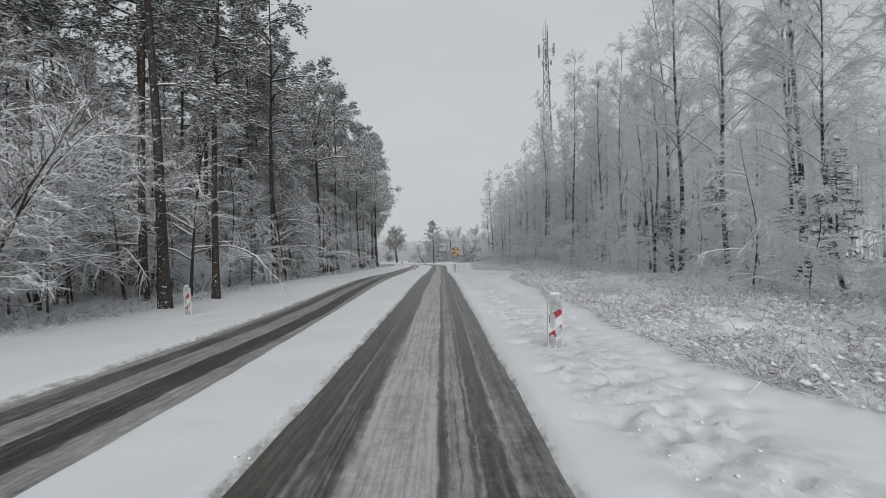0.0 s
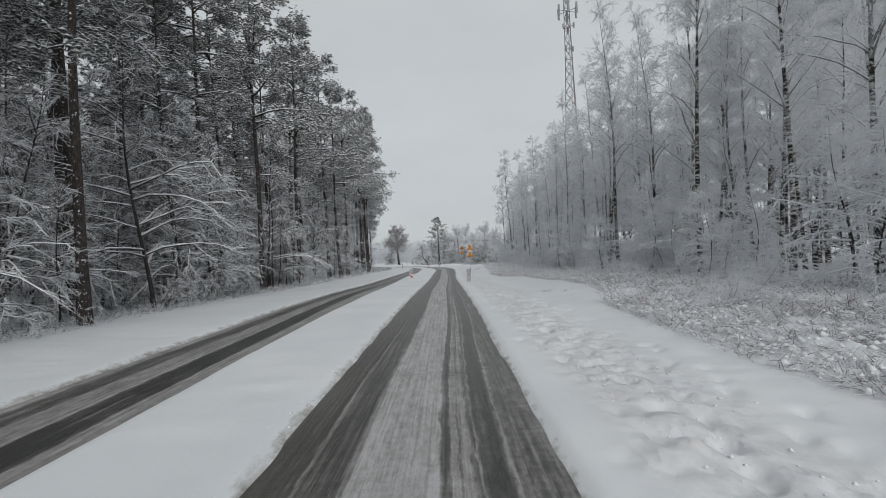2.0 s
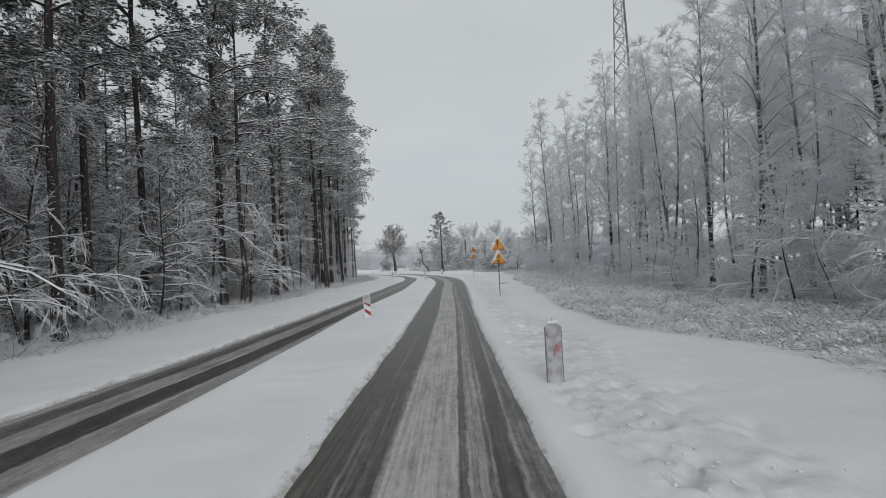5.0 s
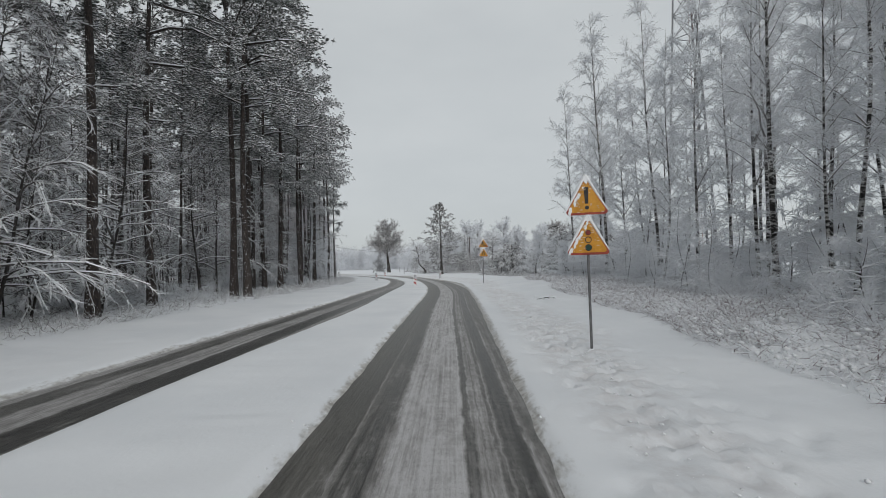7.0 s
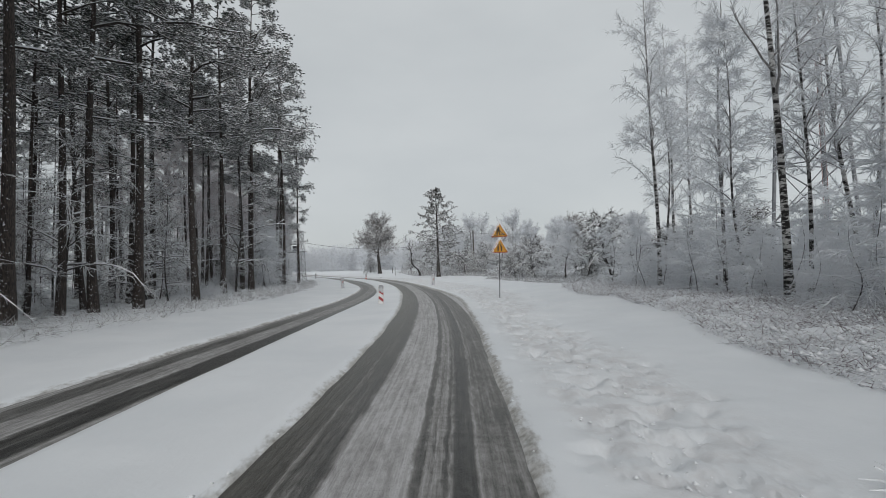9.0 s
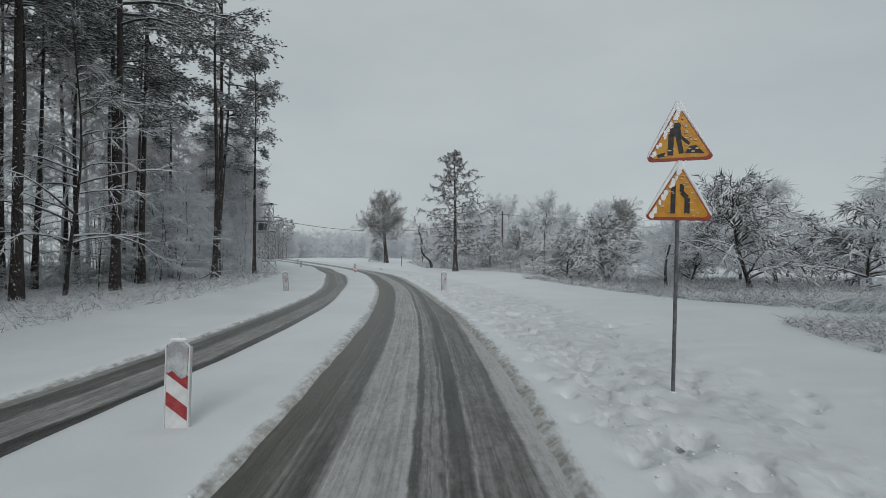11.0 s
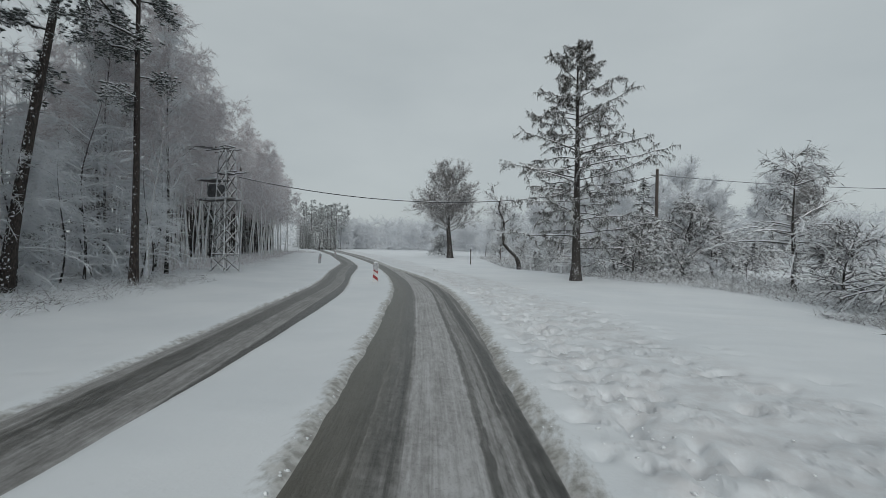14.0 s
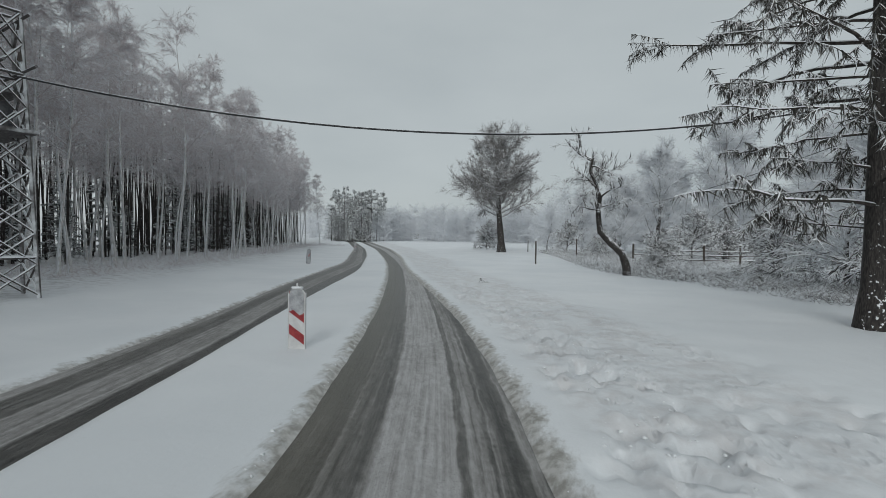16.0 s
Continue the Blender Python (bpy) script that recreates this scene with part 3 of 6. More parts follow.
class Gather:
    """Collects verts and faces of one mesh."""

    def __init__(self):
        self.v, self.f, self.n = [], [], 0

    def add(self, verts, faces):
        self.v.append(np.asarray(verts, float))
        self.f.append(np.asarray(faces, int) + self.n)
        self.n += len(verts)
        return self

    def tubes(self, P, R, k=3, turn=0.0):
        return self.add(*tube_arrays(np.asarray(P, float), np.asarray(R, float), k, turn))

    def cones(self, A, B, R):
        """Three-sided spikes from A to B, R thick at the foot."""
        T = unit(B - A)
        ref = np.where(np.abs(T[:, 2:3]) < 0.92, np.array((0.0, 0, 1)), np.array((0.0, 1, 0)))
        U = unit(np.cross(T, ref))
        V = np.cross(U, T)
        a = np.arange(3) * 2 * math.pi / 3 + math.pi / 2
        ring = A[:, None] + np.broadcast_to(R, (len(A),))[:, None, None] * (np.cos(a)[None, :, None] * U[:, None] + np.sin(a)[None, :, None] * V[:, None])
        v = np.concatenate((ring, B[:, None]), 1).reshape(-1, 3)
        t = np.array(((0, 1, 3), (1, 2, 3), (2, 0, 3)))
        return self.add(v, (np.arange(len(A))[:, None, None] * 4 + t[None]).reshape(-1, 3))

    def blades(self, rng, A, B, R):
        """Needle or fine twig slivers from A to B, R half as wide as the foot."""
        U = unit(np.cross(B - A, rng.normal(0, 1, A.shape))) * np.broadcast_to(R, (len(A),))[:, None]
        v = np.stack((A - U, A + U, B), 1).reshape(-1, 3)
        return self.add(v, np.arange(len(v)).reshape(-1, 3))

    def twigs(self, rng, lines, per, spread, lo, hi, thick, up=0.0, fine=False):
        """Spikes set all along the given lines."""
        m = len(lines) * per
        p, w = along(lines, np.repeat(np.arange(len(lines)), per), rng.uniform(0.05, 1.0, m))
        d = sideways(rng, w, rng.uniform(*spread, m), up)
        if fine:
            return self.blades(rng, p, p + d * rng.uniform(lo, hi, m)[:, None], thick * rng.uniform(0.7, 1.3, m))
        return self.cones(p, p + d * rng.uniform(lo, hi, m)[:, None], thick * rng.uniform(0.7, 1.3, m))

    def mesh(self, name, material, smooth_faces=False):
        me = bpy.data.meshes.new(name)
        faces = [f for block in self.f for f in block.tolist()]
        me.from_pydata(np.concatenate(self.v).tolist(), [], faces)
        if smooth_faces:
            me.polygons.foreach_set("use_smooth", [True] * len(me.polygons))
        for mt in material if isinstance(material, (list, tuple)) else (material,):
            me.materials.append(mt)
        me.update()
        return me


def unit(v):
    return v / (np.linalg.norm(v, axis=-1, keepdims=True) + 1e-9)


def grow(rng, start, way, length, n, droop=0.0, wobble=0.1, lift=0.0):
    """Centre lines of branches: (N, n, 3). droop pulls them down along their way, lift up."""
    N = len(start)
    P = np.empty((N, n, 3))
    P[:, 0], d = start, unit(way)
    for i in range(1, n):
        d = d + rng.normal(0, wobble, (N, 3))
        d[:, 2] += lift - np.broadcast_to(droop, (N,)) * (i / n)
        d = unit(d)
        P[:, i] = P[:, i - 1] + d * (np.asarray(length) / (n - 1))[:, None]
    return P


def along(P, which, t):
    """Points and ways at the shares t of the lines P[which]."""
    n = P.shape[1]
    s = np.clip(t, 0, 0.999) * (n - 1)
    i = s.astype(int)
    f = (s - i)[:, None]
    a, b = P[which, i], P[which, i + 1]
    return a + (b - a) * f, unit(b - a)


def sideways(rng, way, spread, up=0.0):
    """Ways that leave the given ones by about that angle (radians), to random sides."""
    r = unit(np.cross(way, rng.normal(0, 1, way.shape)))
    d = way * np.cos(spread)[:, None] + r * np.sin(spread)[:, None]
    d[:, 2] += up
    return unit(d)


def spike_tufts(rng, centres, size, spikes, flat=0.6, ways=None, thick=0.16):
    """Tufts of thin three-sided spikes."""
    N = len(centres)
    c = np.repeat(centres, spikes, 0)
    d = rng.normal(0, 1, (N * spikes, 3))
    d[:, 2] *= flat
    d = unit(d)
    if ways is not None:
        d = unit(d + 0.7 * np.repeat(ways, spikes, 0))
    L = np.repeat(size, spikes) * rng.uniform(0.6, 1.2, N * spikes)
    return c - d * (L * 0.2)[:, None], c + d * L[:, None], L * thick


def lumps(rng, centres, size, flat=0.5, ways=None, long=1.0):
    """Small uneven eight-sided clods, for snow lying on a branch."""
    N = len(centres)
    o = np.array(((1, 0, 0), (0, 1, 0), (-1, 0, 0), (0, -1, 0), (0, 0, 1), (0, 0, -0.6)), float)
    v = o[None] * rng.uniform(0.6, 1.3, (N, 6, 1)) * np.asarray(size)[:, None, None] * np.array((1, 1, flat))
    a = rng.uniform(0, math.pi, N)
    if ways is not None:
        v[:, :, 0] *= long
        a = np.arctan2(ways[:, 1], ways[:, 0])
        v[:, :, 2] += v[:, :, 0] * ways[:, 2:3] * 0.7
    ca, sa = np.cos(a)[:, None], np.sin(a)[:, None]
    v = np.stack((v[:, :, 0] * ca - v[:, :, 1] * sa, v[:, :, 0] * sa + v[:, :, 1] * ca, v[:, :, 2]), 2) + centres[:, None]
    t = np.array(((0, 1, 4), (1, 2, 4), (2, 3, 4), (3, 0, 4), (1, 0, 5), (2, 1, 5), (3, 2, 5), (0, 3, 5)))
    return v.reshape(-1, 3), (np.arange(N)[:, None, None] * 6 + t[None]).reshape(-1, 3)


def empty_thing(name, label, category, group="", kind=""):
    ob = new(name)
    ob.empty_display_size = 0.2
    return tagged(ob, label, category, group, kind)


FINE_PARTS = {"branchwork", "crown", "foliage", "snow_load", "stem_clump", "side_twig"}


def part(name, me, parent, label=""):
    """Links a mesh (or a bmesh with its material) as one part of a thing."""
    ob = new(name, me)
    ob.parent = parent
    return tagged(ob, label, kind="stuff" if name in FINE_PARTS else "")


def set_at(x, y, turn=0.0, scale=1.0, lean=(0.0, 0.0), sink=0.06, z=None):
    m = pose(x, y, (floor_at(x, y) if z is None else z) - sink, lean[0], lean[1], turn)
    return m @ Matrix.Scale(scale, 4)


class Kind:
    """A sort of thing that is built in a few variants and then set out as copies."""

    def __init__(self, makers):
        self.makers, self.made, self.i = makers, {}, 0

    def put(self, m, variant=None):
        k = (self.i if variant is None else variant) % len(self.makers)
        self.i += 1
        if k not in self.made:
            self.made[k] = self.makers[k]()
            self.made[k].matrix_basis = m
            return self.made[k]
        source = self.made[k]
        keep = source.matrix_basis.copy()
        source.matrix_basis = Matrix.Identity(4)
        ob = copy_thing(source, m)
        source.matrix_basis = keep
        return ob

# ---- trees ----
def stem_line(rng, height, n, sway, lean=0.0):
    z = np.linspace(0, 1, n)
    ph = rng.uniform(0, 6, 4)
    x = sway * (np.sin(z * 3.1 + ph[0]) - math.sin(ph[0])) + sway * 0.4 * (np.sin(z * 8 + ph[1]) - math.sin(ph[1])) + lean * height * z ** 1.2
    y = sway * (np.sin(z * 2.7 + ph[2]) - math.sin(ph[2])) + sway * 0.4 * (np.sin(z * 7 + ph[3]) - math.sin(ph[3]))
    return np.stack((x, y, z * height), 1)


def flared(radius, n, tip=0.12, flare=0.35):
    z = np.linspace(0, 1, n)
    return radius * ((1 - z) * (1 - tip) + tip) * (1 + flare * np.exp(-z * 28))


def pine(seed, height=20.0, radius=0.17, crown_from=0.55, reach=2.6, tufts=330, lean=0.0, side=0.0):
    """A tall forest pine: bare stem with dead stubs, needle crown with snow on top."""
    rng = np.random.default_rng(seed)
    thing = empty_thing("pine_tree", "tall dark-barked pine with snow-laden needle crown", "tree", "pines of the roadside wood")
    stem = stem_line(rng, height, 14, 0.16, lean)
    part("trunk", Gather().tubes(stem[None], flared(radius, 14)[None], 8).mesh("pine_trunk", m_bark_pine, True), thing)
    nb = 34
    t = crown_from + (0.985 - crown_from) * np.sort(rng.uniform(0, 1, nb)) ** 0.9
    at, way = along(stem[None], np.zeros(nb, int), t)
    ang = rng.uniform(0, 2 * math.pi, nb)
    rel = (t - crown_from) / (1 - crown_from)
    L = reach * (0.55 + 0.9 * rel * (1 - rel) * 2.2) * rng.uniform(0.6, 1.15, nb) * (1 - 0.55 * rel ** 2)
    if side:
        L *= 1 + side * np.cos(ang)
    d = np.stack((np.cos(ang), np.sin(ang), 0.05 + 0.75 * rel), 1)
    limbs = grow(rng, at, d, L, 5, 0.22, 0.13)
    g = Gather().tubes(limbs, np.linspace(1, 0.2, 5)[None] * (0.02 + 0.016 * L)[:, None], 4)
    m = tufts
    w = rng.integers(0, nb, m)
    p, pw = along(limbs, w, rng.uniform(0.25, 1.0, m) ** 0.8)
    q = sideways(rng, pw, rng.uniform(0.5, 1.2, m), -0.05)
    sl = rng.uniform(0.25, 0.8, m) * (0.5 + L[w] * 0.25)
    twigs = grow(rng, p, q, sl, 3, 0.25, 0.15)
    g.cones(twigs[:, 0], twigs[:, 2], 0.016)
    # dead stubs and thin bare boughs below the crown
    nd = 16
    t2 = rng.uniform(0.12, crown_from + 0.05, nd)
    a2, _ = along(stem[None], np.zeros(nd, int), t2)
    an = rng.uniform(0, 2 * math.pi, nd)
    stubs = grow(rng, a2, np.stack((np.cos(an), np.sin(an), rng.uniform(-0.2, 0.3, nd)), 1), rng.uniform(0.3, 1.5, nd), 4, 0.15, 0.12)
    g.tubes(stubs, np.tile(np.array((0.02, 0.015, 0.01, 0.005)), (nd, 1)), 3)
    part("branchwork", g.mesh("pine_limbs", m_limb), thing)
    tips, tw = along(np.concatenate((twigs, twigs, twigs)), np.arange(3 * m), np.concatenate((np.full(m, 0.98), np.full(m, 0.62), np.full(m, 0.3))))
    tips = tips + rng.normal(0, 0.05, tips.shape)
    size = rng.uniform(0.12, 0.25, len(tips))
    nd_ = Gather().blades(rng, *spike_tufts(rng, tips, size, 15, 0.7, tw, 0.085))
    part("foliage", nd_.mesh("pine_needles", m_needles), thing, "dark green needles")
    clots = np.concatenate((tips, tips + rng.normal(0, 0.12, tips.shape)))
    cap = Gather().add(*lumps(rng, clots + np.array((0, 0, 0.03)), rng.uniform(0.045, 0.14, len(clots)), 0.6))
    cap.tubes(limbs + np.array((0, 0, 0.02)), np.linspace(1, 0.4, 5)[None] * (0.018 + 0.014 * L)[:, None], 3)
    part("snow_load", cap.mesh("pine_snow", m_clump, True), thing, "white snow lying on the boughs")
    return thing


def birch(seed, height=15.0, radius=0.1, bare=0.3, reach=2.4, branches=30, twig_share=12, lean=0.0, frost=None, bark=None, stem_label=None, label=None, name="birch_tree", group="birches beside the road", thick=1.0, ridge=False, steep=0.7):
    """A slender birch: scarred white stem, steep branches, a haze of hanging frosted twigs."""
    rng = np.random.default_rng(seed)
    thing = empty_thing(name, label or "slender white-barked birch with hoar-frosted hanging twigs", "tree", group)
    stem = stem_line(rng, height, 13, 0.22, lean)
    part("trunk", Gather().tubes(stem[None], flared(radius, 13, 0.08)[None], 7).mesh("birch_trunk", bark or m_birch, True), thing)
    t = bare + (0.98 - bare) * np.sort(rng.uniform(0, 1, branches))
    at, _ = along(stem[None], np.zeros(branches, int), t)
    ang = rng.uniform(0, 2 * math.pi, branches)
    rel = (t - bare) / (1 - bare)
    L = reach * (1.05 - 0.75 * rel) * rng.uniform(0.55, 1.2, branches)
    d = np.stack((np.cos(ang), np.sin(ang), steep + 0.7 * rel), 1)
    limbs = grow(rng, at, d, L, 6, 0.3, 0.1)
    g = Gather().tubes(limbs, np.linspace(1, 0.25, 6)[None] * (0.008 + 0.011 * L)[:, None] * thick, 4)
    m = branches * 6
    w = np.repeat(np.arange(branches), 6)
    p, pw = along(limbs, w, rng.uniform(0.2, 1.0, m))
    s = grow(rng, p, sideways(rng, pw, rng.uniform(0.4, 1.0, m)), rng.uniform(0.3, 0.8, m) * (0.5 + 0.38 * L[w]), 3, 0.42, 0.14)
    g.tubes(s, np.tile(np.array((0.010, 0.009, 0.005)) * thick, (m, 1)), 3)
    part("branchwork", g.mesh("birch_limbs", frost if bark else m_pale_limb), thing)
    g2 = Gather().twigs(rng, s, twig_share, (0.4, 1.0), 0.14, 0.45, 0.0105 * thick, -0.2, True)
    g2.twigs(rng, limbs, twig_share * 2, (0.5, 1.1), 0.14, 0.45, 0.0105 * thick, -0.15, True)
    part("crown", g2.mesh("birch_twigs", frost or m_frost), thing, "fine frosted twigs")
    if ridge:
        lie = Gather().tubes(limbs + np.array((0, 0, 0.016)), np.linspace(1, 0.5, 6)[None] * (0.009 + 0.008 * L)[:, None], 3)
        lie.cones(s[:, 0] + np.array((0, 0, 0.01)), s[:, 2] + np.array((0, 0, 0.01)), 0.017)
        part("snow_load", lie.mesh("sapling_snow", m_snowcap), thing, "snow lying along the branches")
    return thing


def bushy(seed, name, label, category, group, height, spread, stems, branches, twigs, bark, frost, up=0.9, droop=0.1, thick=1.0, fan=1.0):
    """A shrub or small tree of several stems, with snow along every twig."""
    rng = np.random.default_rng(seed)
    thing = empty_thing(name, label, category, group)
    an = rng.uniform(0, 2 * math.pi, stems)
    foot = np.stack((np.cos(an), np.sin(an), np.zeros(stems)), 1) * (0.12 * spread * rng.uniform(0.2, 1, stems))[:, None]
    foot[:, 2] -= 0.05
    L = height * rng.uniform(0.65, 1.05, stems)
    out = fan * spread / max(height, 0.1)
    st = grow(rng, foot, np.stack((np.cos(an) * out, np.sin(an) * out, np.full(stems, up)), 1), L, 7, droop * 0.4, 0.09)
    g = Gather().tubes(st, np.linspace(1, 0.18, 7)[None] * (0.008 + 0.0085 * L)[:, None] * thick, 5)
    part("stem_clump", g.mesh("bush_stems", bark), thing)
    m = stems * branches
    w = np.repeat(np.arange(stems), branches)
    p, pw = along(st, w, rng.uniform(0.12, 1.0, m))
    b = grow(rng, p, sideways(rng, pw, rng.uniform(0.5, 1.25, m)), rng.uniform(0.35, 1.0, m) * (0.28 * height + 0.15), 4, droop, 0.13)
    g = Gather().tubes(b, np.tile(np.linspace(0.012, 0.006, 4) * thick, (m, 1)), 3)
    g.twigs(rng, b, twigs, (0.4, 1.1), 0.12 * (0.5 + 0.12 * height), 0.45 * (0.5 + 0.12 * height), 0.008 * thick, -droop * 0.3, True)
    part("crown", g.mesh("bush_twigs", frost), thing, "snow-covered twigs")
    return thing


def broad_tree(seed, label, height=11.0, radius=0.22, reach=4.0, bare=0.22, frost=None, limbs_n=16, twig_share=7, group="", twist=0.0, thick=1.0):
    """A broad bare crown on a stout stem."""
    rng = np.random.default_rng(seed)
    thing = empty_thing("broad_tree", label, "tree", group)
    stem = stem_line(rng, height * 0.8, 10, 0.12 + twist)
    part("trunk", Gather().tubes(stem[None], flared(radius, 10, 0.2)[None], 9).mesh("broad_trunk", m_bark_dark, True), thing)
    t = bare + (0.98 - bare) * np.sort(rng.uniform(0, 1, limbs_n))
    at, _ = along(stem[None], np.zeros(limbs_n, int), t)
    an = np.arange(limbs_n) * 2.4 + rng.uniform(-0.4, 0.4, limbs_n)
    rel = (t - bare) / (1 - bare)
    L = reach * (1.0 - 0.35 * rel) * rng.uniform(0.75, 1.1, limbs_n)
    lb = grow(rng, at, np.stack((np.cos(an), np.sin(an), 0.35 + 1.0 * rel), 1), L, 7, 0.0, 0.17, 0.05)
    g = Gather().tubes(lb, np.linspace(1, 0.2, 7)[None] * (0.02 + 0.016 * L)[:, None], 5)
    m = limbs_n * 9
    w = np.repeat(np.arange(limbs_n), 9)
    p, pw = along(lb, w, rng.uniform(0.2, 1, m))
    s = grow(rng, p, sideways(rng, pw, rng.uniform(0.4, 1.0, m), 0.15), rng.uniform(0.4, 1.0, m) * 0.5 * L[w], 4, 0.0, 0.18)
    g.tubes(s, np.tile(np.linspace(0.024, 0.009, 4) * thick, (m, 1)), 3)
    part("branchwork", g.mesh("broad_limbs", m_pale_limb), thing)
    g2 = Gather().twigs(rng, s, twig_share, (0.4, 1.1), 0.25, 0.85, 0.014 * thick, 0.0, True).twigs(rng, lb, twig_share * 2, (0.5, 1.2), 0.2, 0.7, 0.014 * thick, 0.0, True)
    part("crown", g2.mesh("broad_twigs", frost or m_frost), thing, "frosted twigs")
    return thing


def larch(seed=71, height=12.8, radius=0.24):
    """The lone conifer by the road: level tiers of long arching boughs hung with short twigs."""
    rng = np.random.default_rng(seed)
    thing = empty_thing("larch_tree", "lone dark larch with long arching snow-dusted boughs", "tree")
    stem = stem_line(rng, height, 16, 0.05)
    part("trunk", Gather().tubes(stem[None], flared(radius, 16, 0.06, 0.5)[None], 10).mesh("larch_trunk", m_bark_dark, True), thing)
    nb = 84
    t = 0.14 + 0.84 * np.linspace(0, 1, nb) ** 0.95
    at, _ = along(stem[None], np.zeros(nb, int), t)
    an = np.arange(nb) * 2.4 + rng.uniform(-0.5, 0.5, nb)
    rel = (t - 0.14) / 0.84
    L = (5.3 * (1 - rel) ** 0.72 + 0.4) * rng.uniform(0.5, 1.12, nb)
    L[:12] *= rng.uniform(0.55, 0.9, 12)
    lb = grow(rng, at, np.stack((np.cos(an), np.sin(an), 0.06 + 0.42 * rel), 1), L, 8, 0.1, 0.06)
    lb[:, 5:, 2] += (np.linspace(0.02, 0.1, 3)[None] * L[:, None])
    g = Gather().tubes(lb, np.linspace(1, 0.22, 8)[None] * (0.01 + 0.0085 * L)[:, None], 5)
    m = nb * 11
    w = np.repeat(np.arange(nb), 11)
    p, pw = along(lb, w, rng.uniform(0.15, 1, m))
    s = grow(rng, p, sideways(rng, pw, rng.uniform(0.5, 1.0, m), -0.05), rng.uniform(0.2, 0.5, m) * (0.4 + 0.4 * L[w]), 4, 0.25, 0.1)
    g.tubes(s, np.tile(np.array((0.012, 0.01, 0.009, 0.006)), (m, 1)), 3)
    part("branchwork", g.mesh("larch_boughs", m_limb), thing)
    k = m * 48
    p2, _ = along(s, np.repeat(np.arange(m), 48), rng.uniform(0.2, 1, k))
    p3, _ = along(lb, np.repeat(np.arange(nb), 130), rng.uniform(0.45, 1, nb * 130))
    p2 = np.concatenate((p2, p3))
    hang = unit(rng.normal(0, 0.4, (len(p2), 3)) + np.array((0, 0, -0.75)))
    tips = Gather().blades(rng, p2, p2 + hang * rng.uniform(0.08, 0.34, len(p2))[:, None], 0.012)
    lie = Gather().tubes(lb[:40] + np.array((0, 0, 0.02)), np.linspace(1, 0.4, 8)[None] * (0.006 + 0.004 * L[:40])[:, None], 3)
    part("snow_load", lie.mesh("larch_snow", m_snowcap), thing, "snow lying along the lower boughs")
    part("crown", tips.mesh("larch_twigs", m_larch), thing, "short hanging twigs with snow")
    return thing


def spruce(seed, height=6.0, reach=1.6):
    rng = np.random.default_rng(seed)
    thing = empty_thing("young_spruce", "young dark green spruce loaded with snow", "tree", "young spruces under the birches")
    stem = stem_line(rng, height, 6, 0.04)
    part("trunk", Gather().tubes(stem[None], flared(0.07, 6)[None], 6).mesh("spruce_trunk", m_bark_dark, True), thing)
    nb = 60
    t = 0.06 + 0.92 * np.linspace(0, 1, nb)
    at, _ = along(stem[None], np.zeros(nb, int), t)
    an = np.arange(nb) * 2.4
    L = reach * (1 - t) ** 0.8 * rng.uniform(0.7, 1.1, nb) + 0.12
    lb = grow(rng, at, np.stack((np.cos(an), np.sin(an), np.full(nb, 0.1)), 1), L, 5, 0.25, 0.08)
    g = Gather().tubes(lb, np.tile(np.linspace(0.02, 0.006, 5), (nb, 1)), 4)
    m = nb * 7
    w = np.repeat(np.arange(nb), 7)
    p, pw = along(lb, w, rng.uniform(0.15, 1, m))
    g.blades(rng, *spike_tufts(rng, p, rng.uniform(0.14, 0.34, m), 14, 0.45, pw, 0.1))
    part("foliage", g.mesh("spruce_needles", m_needles), thing)
    some = rng.uniform(0, 1, m) < 0.6
    part("snow_load", Gather().add(*lumps(rng, p[some] + np.array((0, 0, 0.06)), rng.uniform(0.07, 0.16, some.sum()), 0.5)).mesh("spruce_snow", m_clump, True), thing)
    return thing


PINES = Kind([lambda: pine(11, 22.0, 0.18, 0.42, 3.2, 520), lambda: pine(12, 20.5, 0.15, 0.4, 2.9, 480, 0.012),
              lambda: pine(13, 22.5, 0.19, 0.46, 3.4, 520), lambda: pine(14, 20.0, 0.13, 0.38, 2.8, 460, -0.01)])
EDGE_PINES = Kind([lambda: pine(15, 22.0, 0.18, 0.33, 3.3, 720, 0.0, 0.4), lambda: pine(16, 21.0, 0.17, 0.36, 3.2, 660, 0.0, 0.4)])
THIN_PINES = Kind([lambda: pine(17, 20.0, 0.11, 0.4, 2.5, 180), lambda: pine(18, 19.0, 0.09, 0.38, 2.3, 165, 0.01), lambda: pine(19, 21.0, 0.13, 0.44, 2.7, 190)])
BIRCHES = Kind([lambda: birch(21, 15.5, 0.1, 0.3, 2.4, 44, 24, 0.0, None, None, None, None, "birch_tree", "birches beside the road", 1.0, False, 1.15), lambda: birch(22, 14.0, 0.08, 0.27, 2.0, 42, 24, 0.01, None, None, None, None, "birch_tree", "birches beside the road", 1.0, False, 1.15), lambda: birch(23, 16.5, 0.11, 0.3, 2.6, 46, 24, -0.012, None, None, None, None, "birch_tree", "birches beside the road", 1.0, False, 1.05),
                lambda: birch(24, 12.5, 0.065, 0.25, 1.9, 40, 24, 0.0, None, None, None, None, "birch_tree", "birches beside the road", 1.0, False, 1.15)])
